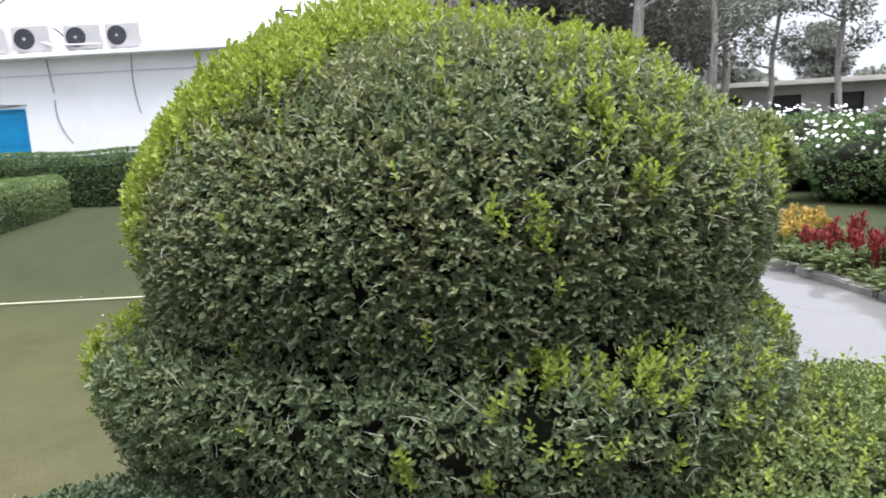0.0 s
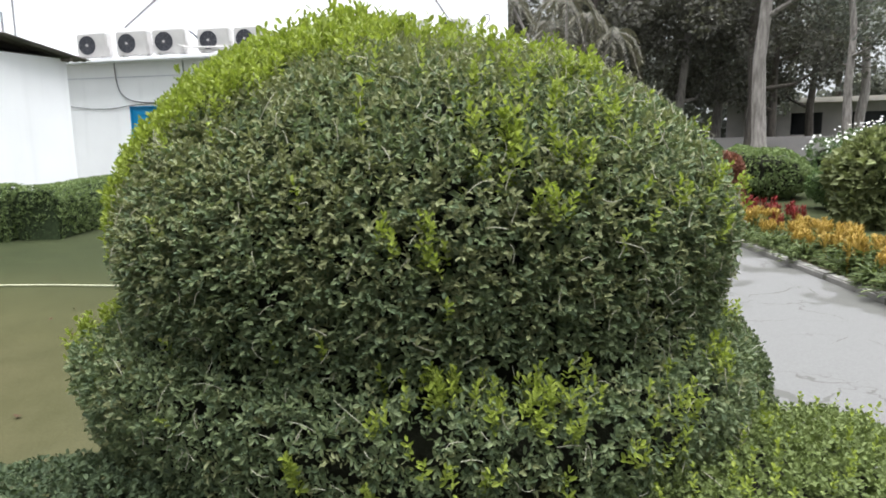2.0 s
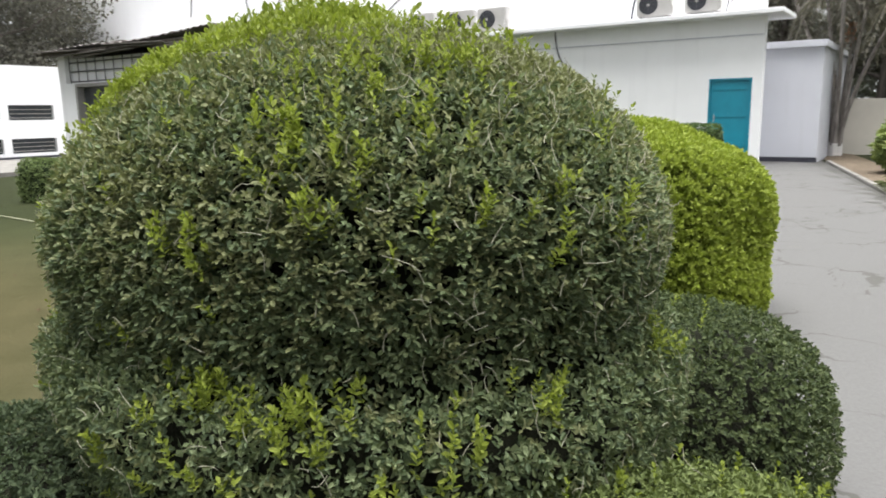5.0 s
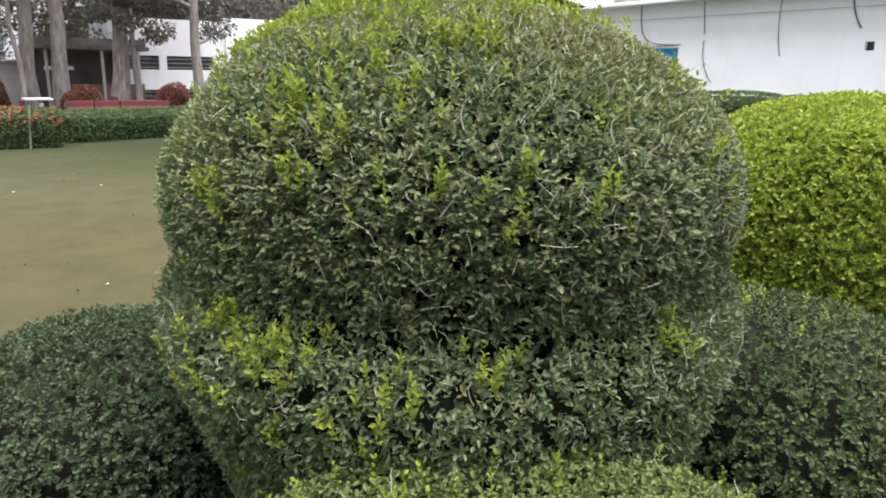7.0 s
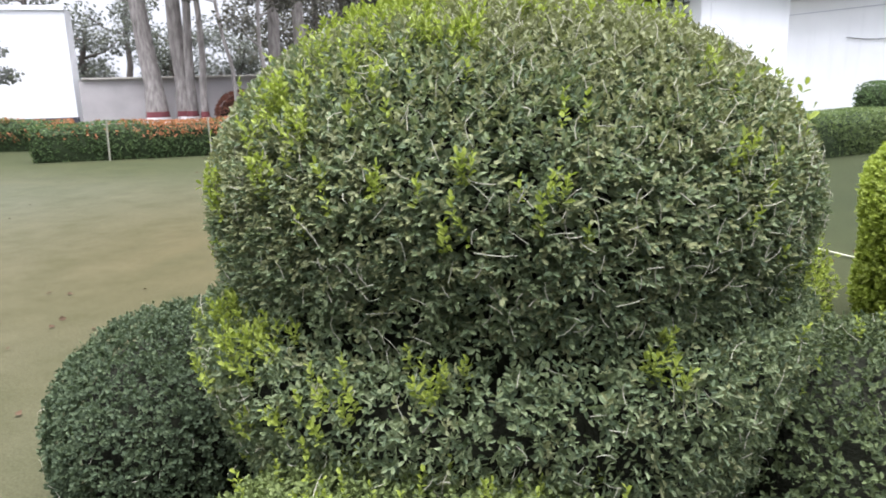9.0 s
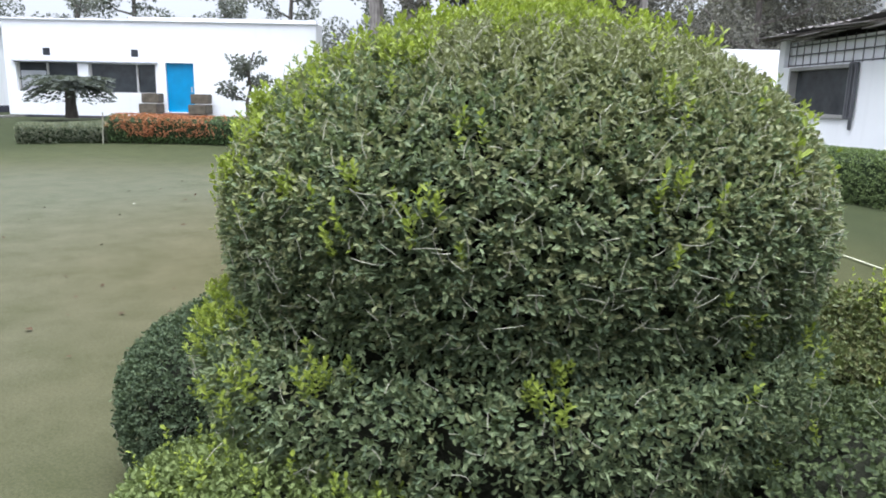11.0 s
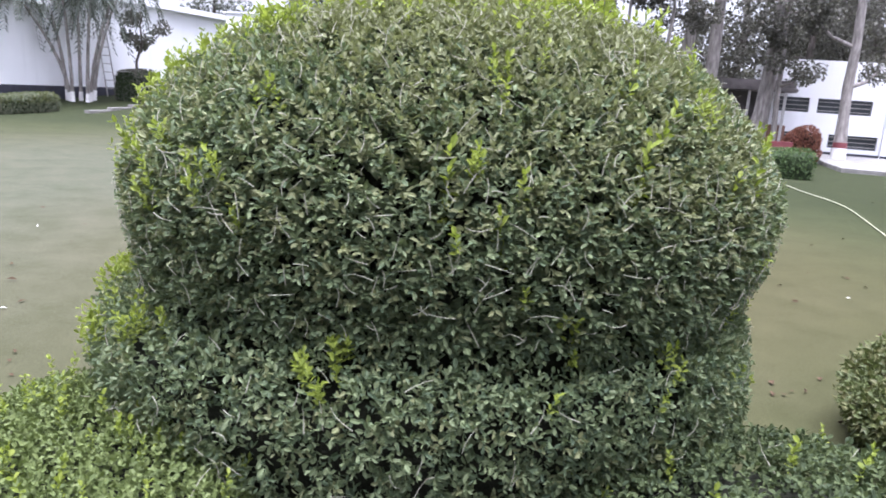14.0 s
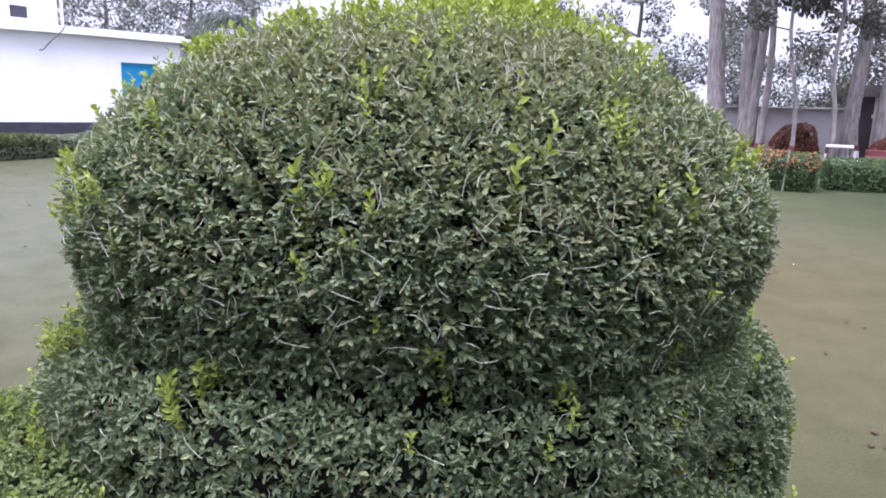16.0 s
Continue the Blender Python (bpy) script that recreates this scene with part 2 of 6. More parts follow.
# hedge filler colour, darkened to give the shade among the leaves
M_HEDGECORE = plain_material("hedge_core_shade", (0.030, 0.042, 0.020), 0.95, vary=0.5, spec=0.1, scale=14.0, bump=0.02)
M_TWIG = plain_material("bare_twig", (0.24, 0.235, 0.175), 0.8, vary=0.3, scale=20.0)
M_HEDGE = leaf_material("clipped_hedge_leaf", [(0.1, (0.042, 0.072, 0.028)), (0.6, (0.082, 0.128, 0.046)), (1.0, (0.14, 0.195, 0.072))])
M_SOFTHEDGE = leaf_material("soft_green_hedge_leaf", [(0.1, (0.075, 0.108, 0.042)), (0.6, (0.138, 0.182, 0.070)), (1.0, (0.20, 0.25, 0.10))])
M_TREE = leaf_material("tree_leaf", [(0.1, (0.070, 0.068, 0.062)), (0.6, (0.118, 0.114, 0.100)), (1.0, (0.172, 0.168, 0.140))], patch=0.3, rough=0.7, spec=0.1)
# distance haze is mixed into this leaf colour
M_TREE_PALE = leaf_material("haze_tinted_leaf", [(0.1, (0.094, 0.099, 0.092)), (0.6, (0.132, 0.139, 0.126)), (1.0, (0.172, 0.177, 0.155))], patch=0.3, rough=0.7, spec=0.1)
M_PALM = leaf_material("palm_frond", [(0.1, (0.055, 0.064, 0.058)), (1.0, (0.115, 0.126, 0.105))], patch=0.5, spec=0.1)
M_REDLEAF = leaf_material("copper_leaf", [(0.1, (0.10, 0.034, 0.026)), (0.6, (0.185, 0.078, 0.056)), (1.0, (0.27, 0.135, 0.09))])
M_ORANGE = leaf_material("orange_shoot_leaf", [(0.1, (0.21, 0.085, 0.045)), (0.6, (0.35, 0.145, 0.068)), (1.0, (0.43, 0.22, 0.11))])
M_RED = leaf_material("crimson_plume", [(0.1, (0.095, 0.010, 0.012)), (1.0, (0.20, 0.024, 0.024))])
M_YELLOW = leaf_material("yellow_plume", [(0.1, (0.25, 0.155, 0.035)), (1.0, (0.39, 0.28, 0.07))])
M_BEDLEAF = leaf_material("bedding_leaf", [(0.1, (0.042, 0.060, 0.022)), (0.6, (0.080, 0.102, 0.038)), (1.0, (0.13, 0.155, 0.06))], spec=0.12)
M_PETAL = leaf_material("white_petal", [(0.1, (0.65, 0.65, 0.66)), (1.0, (0.82, 0.82, 0.82))])
M_LIGHTSHRUB = leaf_material("light_shrub_leaf", [(0.1, (0.065, 0.078, 0.034)), (0.5, (0.135, 0.155, 0.064)), (1.0, (0.27, 0.295, 0.14))])
M_LIMESHRUB = leaf_material("lime_shrub_leaf", [(0.1, (0.12, 0.165, 0.055)), (0.6, (0.22, 0.27, 0.09)), (1.0, (0.34, 0.38, 0.16))])
M_SHRUB = leaf_material("garden_shrub_leaf", [(0.1, (0.045, 0.080, 0.028)), (0.6, (0.095, 0.15, 0.05)), (1.0, (0.19, 0.24, 0.09))])
M_RAGGED = leaf_material("ragged_brownish_leaf", [(0.1, (0.048, 0.060, 0.022)), (0.5, (0.085, 0.104, 0.036)), (0.75, (0.105, 0.102, 0.044)), (1.0, (0.145, 0.172, 0.056))])
M_DRYFROND = leaf_material("dry_palm_frond", [(0.1, (0.085, 0.078, 0.068)), (0.6, (0.13, 0.12, 0.10)), (1.0, (0.17, 0.16, 0.13))], patch=0.5)
M_PALEHEDGE = leaf_material("dusty_pale_hedge_leaf", [(0.1, (0.11, 0.13, 0.088)), (0.6, (0.185, 0.20, 0.14)), (1.0, (0.26, 0.265, 0.19))])
M_MOSSBRICK = plain_material("mossy_brown_brick", (0.105, 0.088, 0.065), 0.9, vary=0.4, scale=5, bump=0.01)
M_LAWN = lawn_material()
M_PATH = concrete_material("worn_concrete", (0.095, 0.093, 0.092), (0.050, 0.049, 0.044))
M_KERB = plain_material("kerb_concrete", (0.18, 0.172, 0.16), 0.9, vary=0.32, scale=3, bump=0.005)
M_DRYLEAF = plain_material("dry_fallen_leaf", (0.055, 0.036, 0.022), 0.9, vary=0.4, scale=20, spec=0.1)
M_SOIL = plain_material("bed_soil", (0.10, 0.075, 0.05), 0.95, vary=0.4, scale=8, bump=0.02)
M_WHITE = whitewash("white_limewash", (0.93, 0.935, 0.95), amount=0.13)
M_WHITE2 = whitewash("clean_white_paint", (0.88, 0.88, 0.905), amount=0.12)
# whitewash with the annex's blue-grey shade put into its colour
M_SHADEWALL = whitewash("shade_grey_wall", (0.62, 0.63, 0.69), amount=0.15)
M_PLINTH = plain_material("dark_plinth_paint", (0.035, 0.035, 0.05), 0.7, vary=0.4)
M_BLUE = plain_material("blue_gloss_paint", (0.008, 0.24, 0.50), 0.4, vary=0.12)
M_TEAL = plain_material("teal_gloss_paint", (0.015, 0.24, 0.34), 0.4, vary=0.12)
M_GREEN = plain_material("green_gloss_paint", (0.010, 0.16, 0.085), 0.45, vary=0.15)
M_DARK = plain_material("dark_window_opening", (0.03, 0.033, 0.04), 0.3, vary=0.4)
M_FRAME = plain_material("grey_window_frame", (0.30, 0.29, 0.28), 0.6, vary=0.2)
M_TIN = plain_material("rusted_tin_sheet", (0.15, 0.135, 0.13), 0.75, metal=0.1, vary=0.6, scale=1.5)
M_PLANK = plain_material("weathered_grey_plank", (0.17, 0.155, 0.145), 0.9, vary=0.5, scale=6, bump=0.01)
M_GRILLE = plain_material("painted_iron_grille", (0.10, 0.10, 0.11), 0.6, vary=0.2)
M_CASE = plain_material("off_white_casing", (0.50, 0.485, 0.475), 0.5, vary=0.1)
M_FAN = plain_material("black_fan_grille", (0.03, 0.032, 0.045), 0.5, vary=0.3)
M_CABLE = plain_material("grey_cable_sheath", (0.17, 0.17, 0.18), 0.7, vary=0.2)
M_BOUNDARY = plain_material("plastered_boundary_wall", (0.46, 0.43, 0.425), 0.9, vary=0.2, scale=0.7, bump=0.01)
M_PINKWALL = plain_material("pale_pink_plaster", (0.60, 0.52, 0.57), 0.9, vary=0.15, scale=0.8, bump=0.006)
M_CREAM = plain_material("cream_wall_plaster", (0.50, 0.47, 0.42), 0.9, vary=0.15, scale=0.7, bump=0.01)
M_BARK = bark_material("pale_grey_bark", (0.13, 0.115, 0.105), (0.33, 0.30, 0.28))
M_BARK_DARK = bark_material("dark_brown_bark", (0.05, 0.042, 0.036), (0.14, 0.12, 0.105))
M_LIME = plain_material("lime_painted_trunk", (0.70, 0.68, 0.67), 0.9, vary=0.15, bump=0.01)
M_REDBAND = plain_material("red_oxide_band", (0.15, 0.034, 0.040), 0.8, vary=0.3)
M_HOSE = plain_material("pale_hose_plastic", (0.33, 0.33, 0.23), 0.5, vary=0.15)
M_BRICK = plain_material("brown_step_brick", (0.20, 0.11, 0.08), 0.85, vary=0.3, scale=6)
# brown darkened to carry the shade inside the open shelter
M_SHADOWWALL = plain_material("shadow_brown_back_wall", (0.10, 0.09, 0.088), 0.9, vary=0.3, scale=1.5)
M_GLASS = plain_material("dusty_dark_glass", (0.05, 0.055, 0.06), 0.12, vary=0.3)
M_SILL = plain_material("wall_grey_curtain", (0.42, 0.43, 0.46), 0.7, vary=0.15)

# ---- mesh helpers ----
rng = np.random.default_rng(7)


def fast_mesh(name, verts, faces, material, parent=None, smooth=False):
    """One mesh object from arrays: faces all of one size."""
    verts, faces = np.asarray(verts, np.float32), np.asarray(faces, np.int32)
    k = faces.shape[1]
    me = bpy.data.meshes.new(name)
    me.vertices.add(len(verts))
    me.vertices.foreach_set("co", verts.ravel())
    me.loops.add(faces.size)
    me.loops.foreach_set("vertex_index", faces.ravel())
    me.polygons.add(len(faces))
    me.polygons.foreach_set("loop_start", np.arange(0, faces.size, k, dtype=np.int32))
    me.polygons.foreach_set("use_smooth", np.full(len(faces), smooth))
    me.update(calc_edges=True)
    me.materials.append(material)
    ob = new(name, me)
    ob.parent = parent
    return ob


def part(name, bm, material, parent=None, label=""):
    me = bpy.data.meshes.new(name)
    bm.to_mesh(me)
    bm.free()
    me.materials.append(material)
    ob = new(name, me)
    ob.parent = parent
    return tagged(ob, label)


def thing(name, at=(0, 0, 0), label="", category="", group="", kind="", turn=0.0):
    ob = new(name)
    ob.location = at
    ob.rotation_euler = (0, 0, turn)
    ob.empty_display_size = 0.1
    return tagged(ob, label, category, group, kind)


def box(bm, x0, x1, y0, y1, z0, z1, bevel=0.0):
    r = bmesh.ops.create_cube(bm, size=1.0)
    vs = r["verts"]
    bmesh.ops.scale(bm, vec=(x1 - x0, y1 - y0, z1 - z0), verts=vs)
    bmesh.ops.translate(bm, vec=((x0 + x1) / 2, (y0 + y1) / 2, (z0 + z1) / 2), verts=vs)
    if bevel:
        es = list({e for v in vs for e in v.link_edges})
        bmesh.ops.bevel(bm, geom=es, offset=bevel, segments=2, affect="EDGES")
    return bm


def boxes(*dims, bevel=0.0):
    bm = bmesh.new()
    for d in dims:
        box(bm, *d, bevel=bevel)
    return bm


def cyl(bm, p, q, r0, r1=None, n=12):
    """A tapered rod from p to q."""
    p, q = Vector(p), Vector(q)
    r = bmesh.ops.create_cone(bm, cap_ends=True, segments=n, radius1=r0, radius2=r0 if r1 is None else r1, depth=(q - p).length)
    m = Matrix.Translation((p + q) / 2) @ (q - p).to_track_quat("Z", "Y").to_matrix().to_4x4()
    bmesh.ops.transform(bm, matrix=m, verts=r["verts"])
    return bm


def tube(points, radii, n=8):
    """Vertices and quads of a tube swept along points."""
    pts = np.asarray(points, float)
    V, F = [], []
    for i, p in enumerate(pts):
        d = pts[min(i + 1, len(pts) - 1)] - pts[max(i - 1, 0)]
        d /= np.linalg.norm(d) + 1e-9
        a = np.cross(d, (0.31, 0.94, 0.11))
        a /= np.linalg.norm(a) + 1e-9
        b = np.cross(d, a)
        for k in range(n):
            t = 2 * math.pi * k / n
            V.append(p + radii[i] * (math.cos(t) * a + math.sin(t) * b))
    for i in range(len(pts) - 1):
        for k in range(n):
            F.append((i * n + k, i * n + (k + 1) % n, (i + 1) * n + (k + 1) % n, (i + 1) * n + k))
    return V, F


def join(pieces):
    V, F, o = [], [], 0
    for v, f in pieces:
        V.append(np.asarray(v, float))
        F.append(np.asarray(f, int) + o)
        o += len(v)
    return np.concatenate(V), np.concatenate(F)


def unit(a):
    return a / (np.linalg.norm(a, axis=-1, keepdims=True) + 1e-9)


def leaf_blades(P, D, N, L, W, fold=0.3):
    """Pointed blades folded along the midrib: base P, direction D, face normal N, length L, half width W."""
    D = unit(D)
    S = unit(np.cross(D, N))
    U = np.cross(S, D)
    L, W = L[:, None], W[:, None]
    V = np.stack([P, P + D * L * 0.45 - S * W + U * W * fold, P + D * L - U * L * 0.08, P + D * L * 0.45 + S * W + U * W * fold], 1).reshape(-1, 3)
    o = (np.arange(len(P)) * 4)[:, None]
    return V, np.concatenate([o + np.array([0, 2, 1]), o + np.array([0, 3, 2])])


def round_blades(P, D, N, L, W, fold=0.18):
    """Rounded leaf blades with a blunt tip, folded along the midrib."""
    D = unit(D)
    S = unit(np.cross(D, N))
    U = np.cross(S, D)
    L, W = L[:, None], W[:, None]
    rows = [P, P + D * L * 0.30 - S * W * 0.82 + U * W * fold, P + D * L * 0.72 - S * W * 0.92 + U * W * fold, P + D * L - U * L * 0.12,
            P + D * L * 0.72 + S * W * 0.92 + U * W * fold, P + D * L * 0.30 + S * W * 0.82 + U * W * fold]
    V = np.stack(rows, 1).reshape(-1, 3)
    o = (np.arange(len(P)) * 6)[:, None]
    return V, np.concatenate([o + np.array([0, 3, 2, 1]), o + np.array([0, 5, 4, 3])])


def flat_blades(P, D, N, L, W):
    """Plain pointed blades for foliage far off."""
    D = unit(D)
    S = unit(np.cross(D, N))
    L, W = L[:, None], W[:, None]
    V = np.stack([P, P + D * L * 0.5 - S * W, P + D * L, P + D * L * 0.5 + S * W], 1).reshape(-1, 3)
    return V, (np.arange(len(P)) * 4)[:, None] + np.array([0, 1, 2, 3])


def sprigs(P, N, leaves, stem, length, lift=0.45, spread=0.55, wide=0.30, blades=None, level=0.3):
    """Leafy sprigs that stand on a clipped surface: leaves in pairs along short stems. level: how far the blades turn their faces to the sky."""
    n = len(P)
    up = np.zeros((n, 3))
    up[:, 2] = lift
    tilt = np.zeros((n, 3))
    tilt[:, 2] = level
    A = unit(N * 0.75 + up + rng.normal(0, spread, (n, 3)))
    side = unit(np.cross(A, rng.normal(0, 1, (n, 3))))
    other = np.cross(A, side)
    PV, DV, NV, LV, WV = [], [], [], [], []
    for j in range(leaves):
        f = (j // 2 + 0.6) / (leaves / 2)
        ang = (j % 2) * math.pi + (j // 2) * 1.45 + rng.normal(0, 0.35, n)
        rad = np.cos(ang)[:, None] * side + np.sin(ang)[:, None] * other
        D = unit(rad * (1.0 - 0.45 * f) + A * (0.35 + 0.6 * f) + rng.normal(0, 0.22, (n, 3)))
        D[:, 2] *= 1 - 0.4 * np.clip(tilt[:, 2] - 0.6, 0, 1)
        Q = P + A * (stem * (f - 0.6)) * rng.uniform(0.7, 1.25, (n, 1))
        Ls = length * rng.uniform(0.65, 1.2, n)
        PV.append(Q)
        DV.append(D)
        NV.append(unit(A + N * 0.3 + tilt + rng.normal(0, 0.5, (n, 3))))
        LV.append(Ls)
        WV.append(Ls * wide * rng.uniform(0.85, 1.15, n))
    return (blades or leaf_blades)(np.concatenate(PV), np.concatenate(DV), np.concatenate(NV), np.concatenate(LV), np.concatenate(WV))


# the grid of the buildings: s runs along the long white wall, c away from the garden
GU, GN = np.array([0.656, -0.755]), np.array([0.755, 0.656])


def grid(s, c, z=0.0):
    p = s * GU + c * GN
    return (float(p[0]), float(p[1]), z)


GRID_TURN = math.atan2(GU[1], GU[0])


def ground_z(x, y):
    s, c = x * GU[0] + y * GU[1], x * GN[0] + y * GN[1]
    t = np.clip((-s - 15.5) / 7.5, 0, 1)
    f = np.clip((-3.0 - c) / 5.0, 0, 1)
    return 0.45 * t * t * (3 - 2 * t) * f * f * (3 - 2 * f)


# ---- ground ----
def make_ground():
    near = np.linspace(-34, 34, 103)
    far = np.array([40, 55, 80, 130, 250, 600, 1500, 4000.0])
    xs = np.concatenate([-far[::-1], near, far])
    X, Y = np.meshgrid(xs, xs)
    Z = ground_z(X, Y)
    n = len(xs)
    V = np.stack([X, Y, Z], -1).reshape(-1, 3)
    i = (np.arange(n - 1)[:, None] * n + np.arange(n - 1)[None]).ravel()
    F = np.stack([i, i + 1, i + n + 1, i + n], 1)
    ob = fast_mesh("ground", V, F, M_LAWN, smooth=True)
    tagged(ob, "mown lawn with dry brownish patches and fallen leaves", "lawn", kind="structure")


make_ground()
KD = np.array([0.59, 0.807])          # the way the path runs
KR = np.array([0.807, -0.59])         # to its right
K0 = np.array([4.43, -0.28])          # a point of the kerb


def along(t, off, z=0.0):
    p = K0 + KD * t + KR * off
    return (float(p[0]), float(p[1]), z)


def make_path():
    bm = bmesh.new()
    t0, t1, n = -9.0, 22.5, 21
    rows = []
    for i in range(n + 1):
        t = t0 + (t1 - t0) * i / n
        rows.append([bm.verts.new(along(t, o, z)) for o, z in ((-2.8, -0.06), (-2.8, 0.022), (-1.2, 0.03), (0, 0.022), (0, -0.06))])
    for a, b in zip(rows, rows[1:]):
        for k in range(4):
            bm.faces.new((a[k], a[k + 1], b[k + 1], b[k]))
    ob = part("pavement", bm, M_PATH)
    tagged(ob, "pale worn concrete garden path with damp patches", "path", kind="structure")
    kerb = thing("kerb", label="low concrete edging between path and flower bed", category="kerb", kind="structure")
    me = None
    for i in range(26):
        t = -8.0 + i * 1.02
        if me is None:
            bm = boxes((-0.06, 0.06, 0, 0.99, -0.05, 0.085), bevel=0.015)
            ob = part("kerbstone", bm, M_KERB, kerb)
            me = ob.data
        else:
            ob = new("kerbstone", me)
            ob.parent = kerb
        ob.location = along(t, 0.07)
        ob.rotation_euler = (0, 0, math.atan2(KD[1], KD[0]) - math.pi / 2 + random.uniform(-0.01, 0.01))
    bm = bmesh.new()
    rows = []
    for i in range(23):
        t = -9.0 + i * 1.42
        rows.append([bm.verts.new(along(t, o, z)) for o, z in ((0.12, 0.03), (0.5, 0.07 + 0.02 * math.sin(i)), (1.15, 0.05), (1.4, -0.03))])
    for a, b in zip(rows, rows[1:]):
        for k in range(3):
            bm.faces.new((a[k], a[k + 1], b[k + 1], b[k]))
    tagged(part("flower_bed", bm, M_SOIL), "strip of bare soil along the path edge", "flower bed", kind="structure")


make_path()


# ---- walls with openings ----
def wall(name, a, b, z0, z1, material, thick=0.25, openings=(), label="", parent=None):
    """A straight wall from a to b (xy), its face on the left of that way; openings are (from, to, bottom, top) along it."""
    a, b = Vector((a[0], a[1], 0)), Vector((b[0], b[1], 0))
    length = (b - a).length
    bm = bmesh.new()
    cuts = sorted({0.0, length, *[o[0] for o in openings], *[o[1] for o in openings]})
    for x0, x1 in zip(cuts, cuts[1:]):
        mid = (x0 + x1) / 2
        holes = sorted((o[2], o[3]) for o in openings if o[0] < mid < o[1])
        z = z0
        for lo, hi in holes:
            if lo > z:
                box(bm, x0, x1, -thick, 0, z, lo)
            z = hi
        if z1 > z:
            box(bm, x0, x1, -thick, 0, z, z1)
    bmesh.ops.remove_doubles(bm, verts=bm.verts, dist=0.0005)
    ob = part(name, bm, material, parent)
    ob.location = a
    ob.rotation_euler = (0, 0, math.atan2(b.y - a.y, b.x - a.x))
    return tagged(ob, label, "" if parent else "wall", kind="" if parent else "structure")


# ---- the clipped bushes ----
def lumps(P, scale, seed):
    """A smooth wobble for each point."""
    q = P * scale + seed
    return (np.sin(q[:, 0] * 1.0 + 1.7 * np.sin(q[:, 1] * 0.8)) + np.sin(q[:, 1] * 1.3 + 1.1 * np.sin(q[:, 2] * 1.1)) + np.sin(q[:, 2] * 1.6 + q[:, 0] * 0.7)) / 3


def revolved(profile, seed, wobble, count, squash=(1.0, 1.0)):
    """Points and outward normals, even over the surface that a profile of (radius, height) sweeps."""
    pr = np.array(profile, float)
    seg = np.diff(pr, axis=0)
    ln = np.hypot(seg[:, 0], seg[:, 1])
    area = ln * (pr[:-1, 0] + pr[1:, 0]) / 2
    k = rng.choice(len(ln), count, p=area / area.sum())
    f = rng.random(count)
    r = pr[k, 0] + seg[k, 0] * f
    z = pr[k, 1] + seg[k, 1] * f
    th = rng.random(count) * 2 * math.pi
    nr, nz = seg[k, 1] / ln[k], -seg[k, 0] / ln[k]
    N = unit(np.stack([np.cos(th) * nr, np.sin(th) * nr, nz], 1))
    N *= np.sign((N * np.stack([np.cos(th) * r, np.sin(th) * r, z - pr[:, 1].mean()], 1)).sum(1))[:, None]
    P = np.stack([np.cos(th) * r * squash[0], np.sin(th) * r * squash[1], z], 1)
    return P + N * (wobble * lumps(P, 5.0, seed))[:, None], N


def core_of(profile, shrink, seed, wobble, squash=(1.0, 1.0), n=40):
    pr = np.array(profile, float)
    V, F = [], []
    for r, z in pr:
        th = np.arange(n) * 2 * math.pi / n
        V.append(np.stack([np.cos(th) * max(r - shrink, 0.01) * squash[0], np.sin(th) * max(r - shrink, 0.01) * squash[1], np.full(n, max(z - shrink * 0.7, 0.0) if z > 0.3 else z)], 1))
    V = np.concatenate(V)
    V += unit(V - V.mean(0)) * (wobble * lumps(V, 5.0, seed))[:, None]
    for i in range(len(pr) - 1):
        for k in range(n):
            F.append((i * n + k, i * n + (k + 1) % n, (i + 1) * n + (k + 1) % n, (i + 1) * n + k))
    return V, F


def smooth_profile(knots, steps=6):
    """A rounded profile through (radius, height) knots."""
    k = np.array(knots, float)
    out = []
    for i in range(len(k) - 1):
        p0, p1, p2, p3 = k[max(i - 1, 0)], k[i], k[i + 1], k[min(i + 2, len(k) - 1)]
        for t in np.arange(steps) / steps:
            out.append(0.5 * (2 * p1 + (p2 - p0) * t + (2 * p0 - 5 * p1 + 4 * p2 - p3) * t * t + (3 * p1 - p0 - 3 * p2 + p3) * t ** 3))
    out.append(k[-1])
    out = np.array(out)
    out[:, 0] = np.maximum(out[:, 0], 0.005)
    return out


# how far the main bush swells or shrinks round its axis: azimuth, change of the skirt's and the dome's radius
SWELL = [(-180, 0.03, -0.015), (-173, -0.005, -0.015), (-142, -0.035, -0.02), (-122, 0.02, 0.0), (-102, 0.055, 0.03), (-82, 0.075, 0.03), (-70, 0.06, 0.04), (-40, 0.0, -0.035),
         (-9, -0.05, -0.03), (9, -0.08, -0.05), (26, -0.10, -0.04), (43, -0.08, -0.01), (70, -0.04, 0.0), (110, 0.0, 0.0), (140, 0.05, -0.01), (162, 0.09, -0.015), (180, 0.03, -0.015)]


TUFT = (-0.12, 0.22)          # where the tallest shoots stand on the crown


